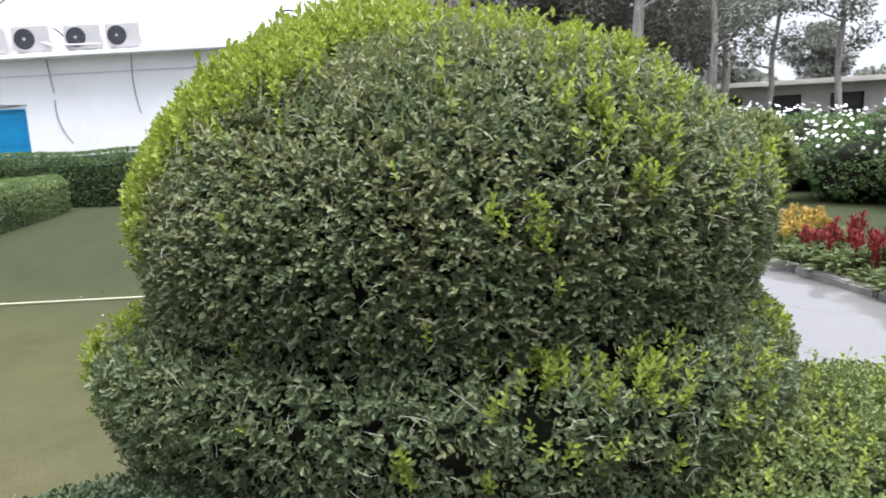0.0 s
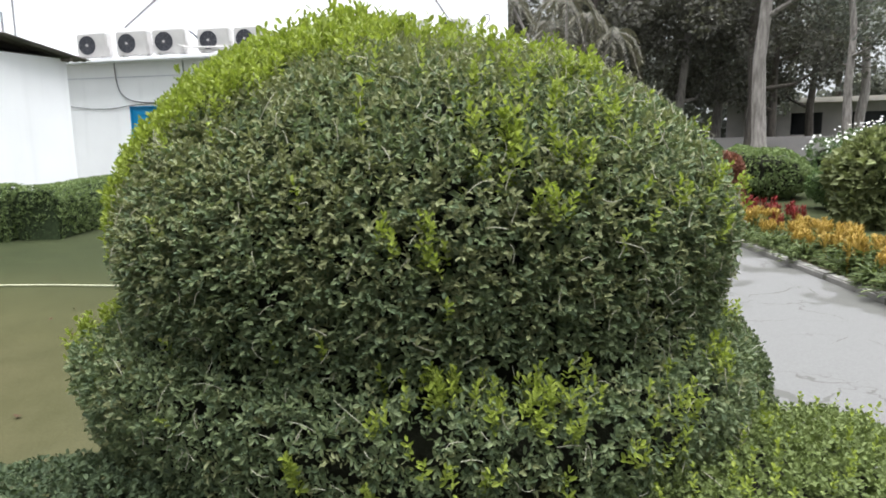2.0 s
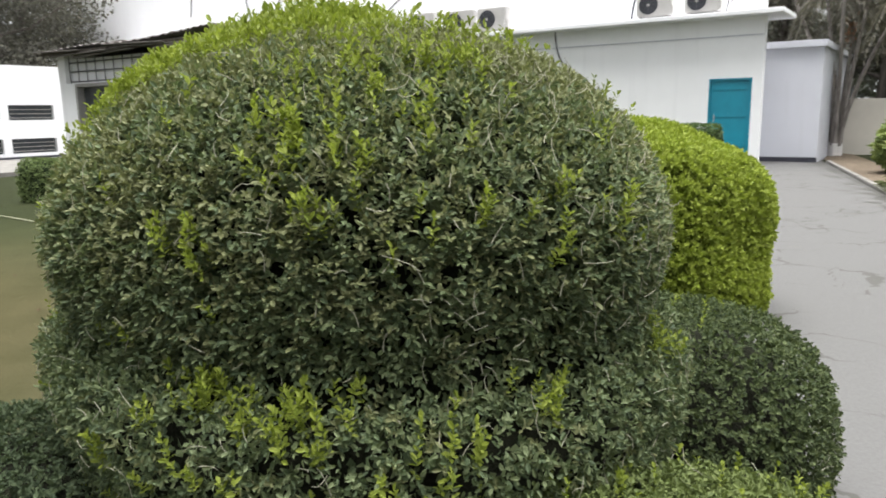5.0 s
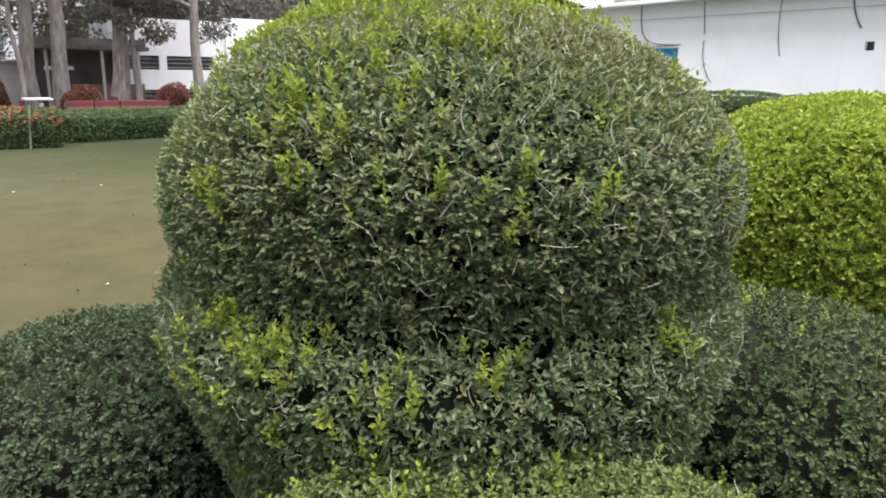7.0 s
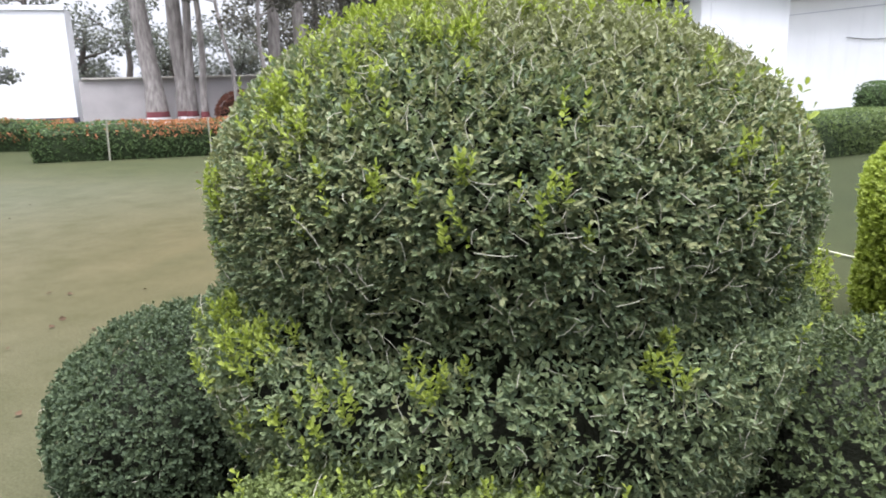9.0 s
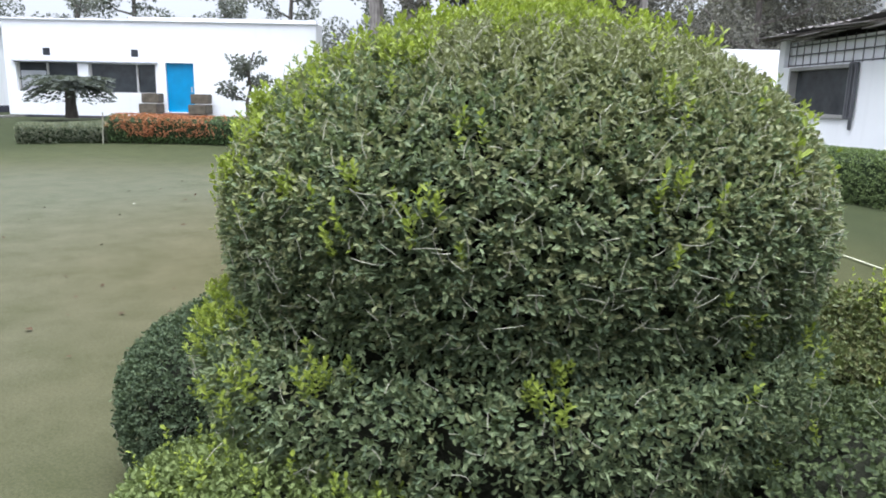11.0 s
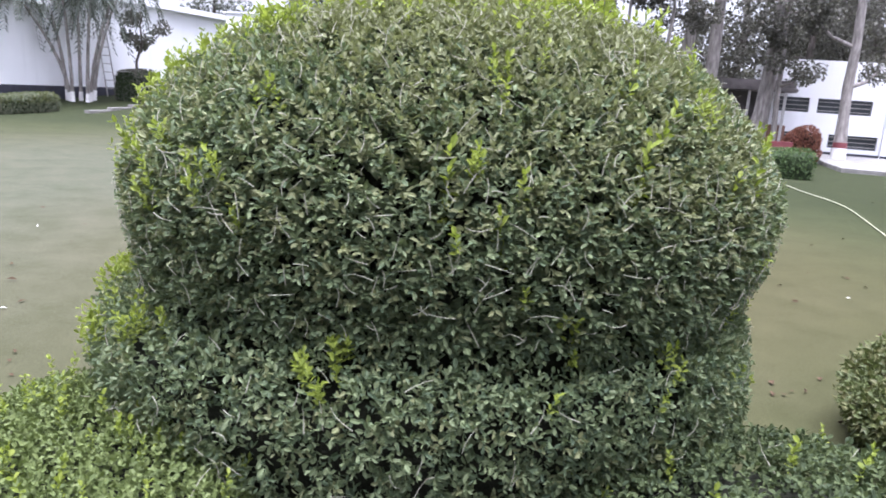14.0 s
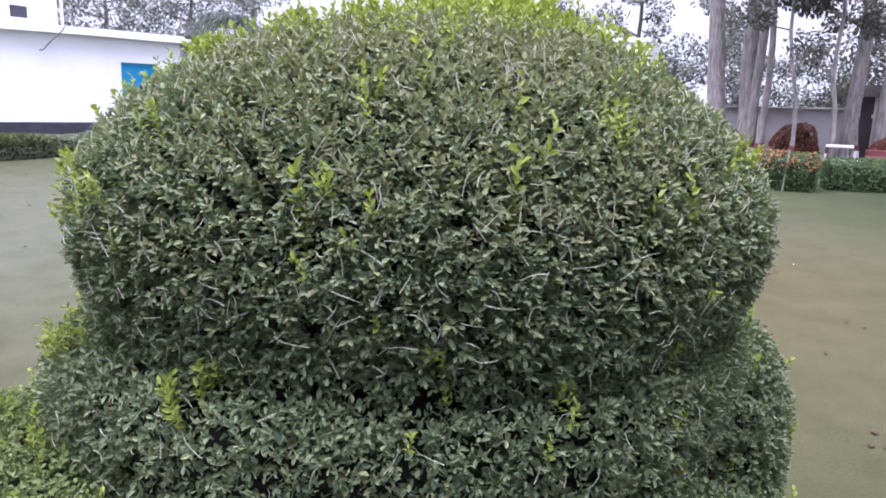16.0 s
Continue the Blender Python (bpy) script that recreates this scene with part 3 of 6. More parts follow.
def swell(V):
    t = np.array(SWELL)
    az = np.degrees(np.arctan2(V[:, 1], V[:, 0]))
    low = np.interp(az, t[:, 0], t[:, 1])
    high = np.interp(az, t[:, 0], t[:, 2])
    f = np.clip((V[:, 2] - 0.93) / 0.14, 0, 1)
    top = np.clip((1.8 - V[:, 2]) / 0.4, 0, 1)
    dr = (low * (1 - f) + high * f * top) / np.maximum(np.hypot(V[:, 0], V[:, 1]), 0.2)
    out = V.copy()
    out[:, :2] *= (1 + dr)[:, None]
    tuft = np.exp(-((V[:, 0] - TUFT[0]) ** 2 + (V[:, 1] - TUFT[1]) ** 2) / 0.2 ** 2)
    out[:, 2] += 0.07 * tuft * np.clip((V[:, 2] - 1.6) / 0.1, 0, 1)
    return out


def rise(P):
    """Sprigs stand up towards the crown and lie out lower down."""
    return 0.10 + 0.75 * np.clip((P[:, 2] - 1.15) / 0.45, 0, 1)


def flatness(P):
    """Blades lie level on the dome's flank, and face outwards on the foot and the crown."""
    return 1.5 * np.clip((P[:, 2] - 0.95) / 0.12, 0, 1) - 1.1 * np.clip((P[:, 2] - 1.25) / 0.35, 0, 1)


def clipped_bush(name, at, knots, count, leaf, leaf_len, label, category, seed, wobble=0.02, stem=0.05, squash=(1.0, 1.0), leaves=6, twigs=0, shoots=None, group="", shrink=0.10, turn=0.0, blades=None, inner=0, wide=0.30, form=None, olive=None, tall=None, level=0.3, core=None):
    root = thing(name, at, label, category, group, turn=turn)
    prof = smooth_profile(knots)
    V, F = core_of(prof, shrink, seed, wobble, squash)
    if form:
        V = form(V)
    # filler shell; M_CORE paints the shade of the gaps into its colour
    fast_mesh("inner_shell", V, F, core or M_CORE, root, smooth=True)
    P, N = revolved(prof, seed, wobble, count, squash)
    if form:
        P = form(P)
    keep = P[:, 2] > 0.01
    if form:
        # the foot is thinner than the dome, so more of the shade-dark core shows
        keep &= (P[:, 2] > 0.93) | (rng.random(len(P)) < 0.68)
    P, N = P[keep], N[keep]
    P -= N * rng.uniform(0.0, 0.032, (len(P), 1))
    if inner:
        pick = np.arange(len(P)) % inner == 0
        if form:
            pick &= (P[:, 2] > 0.97) | (rng.random(len(P)) < 0.22)
        deep = P[pick] - N[pick] * rng.uniform(0.025, 0.075, (int(pick.sum()), 1))
        V, F = sprigs(deep, N[pick], 4, stem, leaf_len * 1.5, spread=0.9, wide=0.4)
        tagged(fast_mesh("inner_foliage", V, F, leaf, root), kind="stuff")
    if shoots is not None:
        fresh = shoots(P, N)
        plain = ~fresh
        if olive is not None:
            worn = olive(P) & plain
            plain &= ~worn
            V, F = sprigs(P[worn], N[worn], leaves, stem * 1.1, leaf_len, rise(P[worn]), wide=wide, blades=blades, level=level or flatness(P[worn]))
            tagged(fast_mesh("weathered_foliage", V, F, M_OLIVE, root), "olive, slightly browned leaves", kind="stuff")
        V, F = sprigs(P[plain], N[plain], leaves, stem, leaf_len, rise(P[plain]), wide=wide, blades=blades, level=level or flatness(P[plain]))
        tagged(fast_mesh("foliage", V, F, leaf, root), kind="stuff")
        if tall is not None:
            up = np.nonzero(tall(P))[0]
            V, F = sprigs(P[up], N[up] * 0.4, 20, 0.20, leaf_len * 1.5, lift=1.0, spread=0.17, wide=wide, blades=blades)
            tagged(fast_mesh("upright_growth", V, F, M_SHOOT, root), "upright yellow-green shoots above the clipped surface", kind="stuff")
        if fresh.any():
            V, F = sprigs(P[fresh] + N[fresh] * 0.02 + np.array([0, 0, 0.008]), N[fresh], leaves * 2, stem * 2.0, leaf_len * 1.0, lift=1.2, spread=0.2, wide=wide, blades=blades)
            tagged(fast_mesh("fresh_growth", V, F, M_SHOOT, root), "fresh yellow-green shoots", kind="stuff")
    else:
        V, F = sprigs(P, N, leaves, stem, leaf_len, wide=wide, blades=blades)
        tagged(fast_mesh("foliage", V, F, leaf, root), kind="stuff")
    if twigs:
        P, N = revolved(prof, seed, wobble, twigs, squash)
        if form:
            P = form(P)
        pieces = []
        for p, nn in zip(P, N):
            az = math.degrees(math.atan2(p[1], p[0]))
            if p[2] < 0.1 or (form and not (-95 < az < 70 and p[2] > 1.05) and rng.random() > 0.3):
                continue
            d = unit(np.cross(nn, rng.normal(0, 1, 3)) + nn * 0.12 + np.array([0, 0, 0.75]))
            ln = rng.uniform(0.025, 0.05) * rng.choice([1.0, 1.0, 1.7])
            q = p + nn * 0.012 - d * ln * 0.5
            bend = unit(np.cross(d, rng.normal(0, 1, 3))) * ln * rng.uniform(0.05, 0.22)
            pieces.append(tube([q, q + d * ln * 0.35 + bend * 0.8, q + d * ln * 0.7 + bend, q + d * ln], [0.0011, 0.0010, 0.0008, 0.0005], 4))
        V, F = join(pieces)
        tagged(fast_mesh("bare_growth", V, F, M_TWIG, root), "pale bare twigs", kind="stuff")
    return root


# where fresh growth stands on the main bush: azimuth, height, half width
SKIRT_FRESH = [(-141, 0.82, 0.04), (-131, 0.79, 0.04), (-128, 0.97, 0.05), (-125, 0.90, 0.04), (-122, 0.97, 0.06), (-121, 0.83, 0.03), (-116, 0.97, 0.05), (-116, 0.81, 0.04), (-110, 0.96, 0.06), (-106, 0.96, 0.05), (-107, 0.79, 0.03),
               (-102, 0.97, 0.05), (-101, 0.91, 0.04), (-99, 0.85, 0.03), (-94, 0.90, 0.07), (-89, 0.90, 0.05), (-80, 0.92, 0.06), (-76, 0.95, 0.03), (-53, 0.95, 0.03), (-49, 0.94, 0.03), (-2, 0.98, 0.03), (155, 0.85, 0.10), (120, 0.97, 0.08)]
DOME_FRESH = [(-128, 1.30, 0.06), (-122, 1.31, 0.05), (-117, 1.55, 0.05), (-114, 1.47, 0.04), (-114, 1.35, 0.05), (-111, 1.61, 0.06), (-111, 1.45, 0.07), (-110, 1.52, 0.04), (-107, 1.38, 0.06), (-106, 1.61, 0.04), (-104, 1.29, 0.04), (-104, 1.52, 0.05), (-103, 1.67, 0.05),
              (-102, 1.42, 0.07), (-102, 1.07, 0.03), (-99, 1.61, 0.06), (-93, 1.34, 0.04), (-92, 1.53, 0.07), (-88, 1.66, 0.07), (-87, 1.39, 0.03), (-85, 1.55, 0.03), (-79, 1.68, 0.07), (-77, 1.28, 0.05), (-76, 1.40, 0.03), (-70, 1.37, 0.03), (-68, 1.29, 0.05), (-65, 1.38, 0.04)]
FAR_FRESH = [(-63, 1.50, 0.03), (-62, 1.25, 0.03), (-59, 1.45, 0.02), (-49, 1.00, 0.03), (-33, 1.39, 0.03), (-29, 1.56, 0.04), (-27, 1.39, 0.03), (-19, 1.06, 0.03), (-8, 1.38, 0.02), (5, 1.76, 0.05), (8, 1.53, 0.045), (46, 1.68, 0.05), (46, 1.45, 0.04),
             (150, 1.42, 0.12), (155, 1.55, 0.14), (158, 1.66, 0.14), (165, 1.36, 0.10), (168, 1.58, 0.12), (165, 1.74, 0.14), (130, 1.70, 0.20), (-172, 1.74, 0.12), (100, 1.76, 0.18), (160, 1.48, 0.12), (145, 1.62, 0.14), (178, 1.68, 0.10)]
FRESH = SKIRT_FRESH + DOME_FRESH + FAR_FRESH


def main_fresh(P, N):
    share = 0.004 + 0.012 * np.clip((P[:, 2] - 1.25) / 0.5, 0, 1)
    az = np.degrees(np.arctan2(P[:, 1], P[:, 0]))
    rad = np.hypot(P[:, 0], P[:, 1])
    band = np.zeros(len(P))
    for a, z, wide in FRESH:
        da = np.radians((az - a + 180) % 360 - 180) * np.maximum(rad, 0.25)
        d2 = ((da / wide) ** 2 + ((P[:, 2] - z) / (1.3 * wide)) ** 2) * (2.6 if wide < 0.08 else 0.9)
        if wide < 0.08:
            share = np.maximum(share, (0.95 if z < 1 else 0.62) * np.exp(-d2 ** 1.5))
        else:
            band = np.maximum(band, np.exp(-d2 ** 1.5))
    # the crown catches new growth on top
    share = np.maximum(share, 0.19 * np.clip((P[:, 2] - 1.67) / 0.09, 0, 1))
    band = np.maximum(band, np.exp(-((P[:, 0] - TUFT[0]) ** 2 + (P[:, 1] - TUFT[1]) ** 2) / 0.2 ** 2) * (P[:, 2] > 1.5))
    grain = 0.5 + 0.9 * lumps(P, 26.0, 3.0)
    return rng.random(len(P)) < np.maximum(0.72 * share * np.clip(grain * 1.6, 0.15, 1.6), 0.95 * band * np.clip(0.75 + grain * 0.5, 0, 1))


def main_olive(P):
    high = np.clip((P[:, 2] - 1.02) / 0.6, 0, 1)
    patch = np.clip(0.5 + 1.6 * lumps(P, 4.5, 11.0) + 0.5 * lumps(P, 13.0, 4.0), 0, 1)
    return rng.random(len(P)) < 0.05 + 0.38 * high + 0.32 * patch * np.clip(high * 2, 0.2, 1) + 0.3 * np.clip((P[:, 2] - 1.6) / 0.1, 0, 1)


def main_tall(P):
    crown = np.exp(-((P[:, 0] - TUFT[0]) ** 2 + (P[:, 1] - TUFT[1]) ** 2) / 0.30 ** 2) * (P[:, 2] > 1.6)
    return rng.random(len(P)) < 0.13 * crown + 0.0025 * (P[:, 2] > 1.25)


DOME = [(0.91, 1.0), (0.92, 1.03), (0.94, 1.10), (0.965, 1.24), (0.93, 1.40), (0.81, 1.56), (0.61, 1.70), (0.34, 1.79), (0.0, 1.825)]
SKIRT = [(0.72, 0.0), (0.83, 0.3), (0.945, 0.6), (1.005, 0.80), (1.005, 0.90), (0.975, 0.955), (0.93, 0.982), (0.91, 1.0)]
CENTRE = (0.01, 0.03, 0.0)
clipped_bush("topiary_bush", CENTRE, SKIRT + DOME[1:], 42000, M_LEAF, 0.0192,
             "large two-tiered clipped topiary bush with dark leaves and yellow-green shoots", "bush", 1.0, wobble=0.022, stem=0.036, blades=round_blades, twigs=3300, shoots=main_fresh, inner=2, wide=0.238, form=swell, olive=main_olive, tall=main_tall, level=0.0)

MOUND = [(0.44, 0.0), (0.50, 0.15), (0.52, 0.34), (0.47, 0.52), (0.34, 0.65), (0.17, 0.715), (0.0, 0.73)]
FLAT_MOUND = [(0.46, 0.0), (0.52, 0.15), (0.54, 0.34), (0.53, 0.52), (0.46, 0.65), (0.30, 0.715), (0.0, 0.735)]


def mound_fresh(share, low, lean):
    """New growth above a height, more of it on the side away from the path."""
    return lambda P, N: rng.random(len(P)) < share * np.clip((P[:, 2] - low) / 0.3, 0.05 if lean == 0 else 0.0, 1.6) * np.clip(1 - 2 * lean * P[:, 0], 0, 3)


# place, two radii, height, turn, how flat the top is
MOUNDS = [(-1.204, -0.153, 0.99, 1.28, 0.945, 0.22, 0.62, M_LEAF_DARK, "dark green", 5.0, 0.0), (0.28, -1.10, 1.26, 0.68, 1.05, 0.03, 0.7, M_LEAF_BRIGHT, "bright green", 9.0, 0.025),
          (1.215, 0.16, 1.17, 1.27, 1.10, -0.19, 0.35, M_LEAF_LOW, "grey-green", 13.0, 0.04), (0.024, 0.952, 0.82, 0.85, 1.25, 0.1, 0.3, M_LEAF, "green", 17.0, 0.01)]
for x, y, sx, sy, sz, turn, flat, leaf, col, seed, fr in MOUNDS:
    knots = [(p[0] * (1 - flat) + q[0] * flat, (p[1] * (1 - flat) + q[1] * flat) * sz) for p, q in zip(MOUND, FLAT_MOUND)]
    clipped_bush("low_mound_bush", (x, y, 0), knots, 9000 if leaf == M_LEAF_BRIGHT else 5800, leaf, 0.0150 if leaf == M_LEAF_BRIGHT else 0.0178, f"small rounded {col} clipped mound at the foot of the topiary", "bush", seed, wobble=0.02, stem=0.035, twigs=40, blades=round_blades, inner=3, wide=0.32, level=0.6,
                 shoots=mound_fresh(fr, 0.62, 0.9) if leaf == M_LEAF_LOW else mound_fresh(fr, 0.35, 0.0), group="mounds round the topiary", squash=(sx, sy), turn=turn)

BIG = [(0.97, 0.0), (1.05, 0.3), (1.07, 0.65), (1.02, 1.0), (0.86, 1.24), (0.60, 1.385), (0.3, 1.455), (0.0, 1.47)]
clipped_bush("golden_bush", (2.45, 2.75, 0), BIG, 19000, M_GOLD, 0.031, "large rounded golden-green clipped bush on the lawn", "bush", 21.0, wobble=0.06, stem=0.05, shrink=0.06, inner=3, core=M_GOLDCORE)
LOW = [(0.40, 0.0), (0.50, 0.14), (0.53, 0.28), (0.45, 0.42), (0.26, 0.51), (0.0, 0.55)]
clipped_bush("low_bush", (0.72, 2.42, 0), LOW, 4200, M_RAGGED, 0.034, "low ragged bush, brownish below and yellow-green on top, on the lawn", "bush", 25.0, wobble=0.2, stem=0.17, twigs=160, inner=3, core=M_GOLDCORE, shrink=0.2,
             shoots=lambda P, N: rng.random(len(P)) < 0.5 * np.clip((P[:, 2] + 0.5 * P[:, 0] - 0.36) / 0.35, 0, 1))


# ---- hedges ----
def hedge(name, a, b, width, height, leaf, label, density=900, seed=3.0, leaf_len=0.05, top_leaf=None, top_from=0.7, top_share=0.8, wobble=0.05):
    """A clipped hedge from a to b with rounded shoulders."""
    a, b = np.array(a, float)[:2], np.array(b, float)[:2]
    length = np.linalg.norm(b - a)
    root = thing(name, (*a, 0.0), label, "hedge")
    way = (b - a) / length

    def settle(V):
        V = np.array(V, float)
        V[:, 2] += ground_z(a[0] + way[0] * V[:, 0], a[1] + way[1] * V[:, 0])
        return V

    root.rotation_euler = (0, 0, math.atan2(b[1] - a[1], b[0] - a[0]))
    w, h = width / 2, height
    seg = np.array([(-w * 0.9, 0.0), (-w, h * 0.4), (-w * 0.96, h * 0.8), (-w * 0.6, h * 0.98), (0.0, h), (w * 0.6, h * 0.98), (w * 0.96, h * 0.8), (w, h * 0.4), (w * 0.9, 0.0)])
    V, F = [], []
    m = max(2, int(length / 0.5))
    for i in range(m + 1):
        for y, z in seg:
            V.append((length * i / m, y * 0.9, z * 0.95))
    k = len(seg)
    for i in range(m):
        for j in range(k - 1):
            F.append((i * k + j, (i + 1) * k + j, (i + 1) * k + j + 1, i * k + j + 1))
    V = np.array(V)
    V[:, 1:] += (wobble * lumps(V, 2.5, seed))[:, None] * 0.5
    for i in (0, m):
        F.append((i * k, i * k + 2, i * k + 6, i * k + 8))
        F.append((i * k + 2, i * k + 3, i * k + 5, i * k + 6))
    # dark filler sheet, coloured as the shade deep in the hedge
    fast_mesh("inner_shell", settle(V), F, M_HEDGECORE, root)
    d = np.diff(seg, axis=0)
    ln = np.hypot(d[:, 0], d[:, 1])
    n = int(density * length * ln.sum())
    j = rng.choice(len(ln), n, p=ln / ln.sum())
    f = rng.random(n)
    P = np.stack([rng.uniform(0, length, n), seg[j, 0] + d[j, 0] * f, seg[j, 1] + d[j, 1] * f], 1)
    N = np.stack([np.zeros(n), -d[j, 1] / ln[j], d[j, 0] / ln[j]], 1)
    ends = int(density * width * height * 0.9)
    for x, sgn in ((0, -1), (length, 1)):
        y = rng.uniform(-w, w, ends)
        z = rng.uniform(0, 1, ends) * h * np.sqrt(np.clip(1 - (y / w) ** 4 * 0.35, 0, 1))
        P = np.concatenate([P, np.stack([np.full(ends, x), y, z], 1)])
        N = np.concatenate([N, np.tile([sgn, 0, 0.0], (ends, 1))])
    P += N * (wobble * lumps(P, 2.5, seed))[:, None]
    fresh = np.zeros(len(P), bool) if top_leaf is None else (P[:, 2] > h * top_from) & (rng.random(len(P)) < top_share * np.clip(0.6 + 1.2 * lumps(P, 1.5, seed), 0.05, 1))
    V, F = sprigs(P[~fresh], N[~fresh], 4, leaf_len * 1.3, leaf_len, spread=0.6)
    tagged(fast_mesh("foliage", settle(V), F, leaf, root), kind="stuff")
    if fresh.any():
        V, F = sprigs(P[fresh], N[fresh], 4, leaf_len * 2.6, leaf_len * 1.2, spread=0.5, lift=0.9)
        tagged(fast_mesh("flush_growth", settle(V), F, top_leaf, root), "coloured new leaves along the top", kind="stuff")
    return root


hedge("clipped_hedge", grid(-13.0, 5.45), grid(-8.3, 6.95), 0.75, 0.84, M_SOFTHEDGE, "clipped green hedge before the white hut", density=620, leaf_len=0.045)
hedge("clipped_hedge", grid(-7.9, 6.9), grid(-9.3, 12.6), 0.75, 0.78, M_SOFTHEDGE, "clipped green hedge turning towards the white building", density=520, seed=5, leaf_len=0.045)
hedge("clipped_hedge", grid(-11.2, 13.65), grid(-2.2, 13.9), 0.9, 1.22, M_HEDGE, "tall flat-topped dark hedge along the white building", density=300, seed=7, leaf_len=0.055)
hedge("clipped_hedge", grid(-15.35, -4.6), grid(-15.1, 0.75), 0.8, 0.78, M_HEDGE, "clipped hedge with orange-red new leaves and thin stakes", density=300, seed=9, leaf_len=0.05, top_leaf=M_ORANGE, top_from=0.6, top_share=1.1)
hedge("clipped_hedge", grid(-15.95, 0.9), grid(-16.85, 4.2), 0.8, 0.65, M_HEDGE, "short clipped green hedge at the lawn edge", density=300, seed=11, leaf_len=0.05)
hedge("clipped_hedge", grid(-18.05, -9.7), grid(-18.2, -4.3), 0.8, 0.72, M_HEDGE, "clipped hedge with rusty orange top before the blue door", density=260, seed=13, leaf_len=0.055, top_leaf=M_ORANGE, top_from=0.25, top_share=2.6)
hedge("clipped_hedge", grid(-17.5, -12.0), grid(-18.0, -9.85), 0.8, 0.5, M_PALEHEDGE, "clipped grey-green hedge at the edge of the lawn", density=560, seed=15, leaf_len=0.06)
hedge("clipped_hedge", grid(-3.0, -15.9), grid(-17.0, -18.1), 0.7, 0.55, M_PALEHEDGE, "low clipped dusty hedge with brownish tips along the lawn edge", density=560, seed=17, leaf_len=0.055, top_leaf=M_RAGGED, top_from=0.55, top_share=0.9)


# ---- buildings ----
def door(name, parent_at, width, z0, z1, material, label, turn):
    root = thing(name, parent_at, label, "door", kind="structure", turn=turn)
    part("leaf", boxes((0.05, width - 0.05, -0.09, -0.05, z0 + 0.02, z1 - 0.05), bevel=0.004), material, root)
    part("frame", boxes((0, 0.05, -0.12, 0.012, z0, z1), (width - 0.05, width, -0.12, 0.012, z0, z1), (0.05, width - 0.05, -0.12, 0.012, z1 - 0.05, z1), bevel=0.004), material, root)
    bm = bmesh.new()
    for zz in (z0 + 0.25, (z0 + z1) / 2, z1 - 0.3):
        box(bm, 0.12, width - 0.12, -0.05, -0.035, zz, zz + 0.10)
    part("rail", bm, material, root)
    part("handle", cyl(bmesh.new(), (width - 0.16, -0.03, (z0 + z1) / 2 - 0.12), (width - 0.16, -0.03, (z0 + z1) / 2 + 0.08), 0.012, n=8), M_CASE, root, "steel handle")
    return root


BACK = GRID_TURN + math.pi     # along the long wall with its face to the garden
# long white building with a ledge of air conditioners
S1, S0 = -2.38, -34.0
doors_ac = [(S1 - (-13.78), S1 - (-14.98), 0.3, 2.50), (S1 - (-2.62), S1 - (-3.72), 0.3, 2.35)]
vents_ac = [(S1 - (-7.62), S1 - (-7.86), 2.32, 2.55)]
wall("wall_north", grid(S1, 19.0), grid(S0, 19.0), -0.2, 3.9, M_WHITE, 0.3, [(a, b, lo, hi) for a, b, lo, hi in doors_ac] + vents_ac, "long streaked whitewashed building wall")
wall("wall_upper", grid(-2.64, 20.3), grid(-40.0, 20.3), 3.8, 10.5, M_WHITE2, 0.3, (), "plain white upper storey wall")
wall("wall_upper_side", grid(-6.4, 33.0), grid(-2.68, 20.61), 3.8, 10.5, M_WHITE2, 0.3, (), "plain white upper storey side wall")
wall("wall_side", grid(-5.6, 33.0), grid(S1 - 0.02, 19.301), -0.2, 3.9, M_WHITE, 0.3, (), "white side wall of the long building")
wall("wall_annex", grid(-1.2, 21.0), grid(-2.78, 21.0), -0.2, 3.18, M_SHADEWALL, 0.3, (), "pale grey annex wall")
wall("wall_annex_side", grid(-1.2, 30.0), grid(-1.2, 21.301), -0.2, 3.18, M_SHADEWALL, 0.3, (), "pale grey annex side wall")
wall("wall_inner", grid(S1 - 0.5, 20.8), grid(S0, 20.8), -0.2, 3.9, M_DARK, 0.1, (), "dark inner wall behind the doors")


def slab(name, s0, s1, c0, c1, z0, z1, material, label):
    bm = boxes((s0, s1, c0, c1, z0, z1), bevel=0.015)
    ob = part(name, bm, material)
    ob.rotation_euler = (0, 0, GRID_TURN)
    return tagged(ob, label, "ledge", kind="structure")


# local x is s and local y is c
slab("trim", -40.0, -1.86, 18.42, 20.29, 3.9, 4.02, M_WHITE2, "white concrete ledge that carries the air conditioners")
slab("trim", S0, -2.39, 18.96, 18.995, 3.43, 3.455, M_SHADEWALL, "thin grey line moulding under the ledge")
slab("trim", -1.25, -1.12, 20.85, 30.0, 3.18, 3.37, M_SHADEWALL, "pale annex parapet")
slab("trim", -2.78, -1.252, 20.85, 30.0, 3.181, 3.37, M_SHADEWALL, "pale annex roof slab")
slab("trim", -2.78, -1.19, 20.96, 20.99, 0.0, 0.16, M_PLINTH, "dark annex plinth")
door("door_1", grid(-13.78, 19.0), 1.2, 0.3, 2.50, M_BLUE, "closed bright blue painted door in the white wall", BACK)
door("door_2", grid(-2.62, 19.0), 1.1, 0.3, 2.35, M_TEAL, "closed teal-blue painted door near the corner", BACK)
for s, c, z in ((-7.86, 19.12, 2.32),):
    bm = boxes((s, s + 0.24, c, c + 0.02, z, z + 0.23))
    ob = part("wall_vent", bm, M_DARK)
    ob.rotation_euler = (0, 0, GRID_TURN)
    tagged(ob, "small square dark wall vent", "vent")


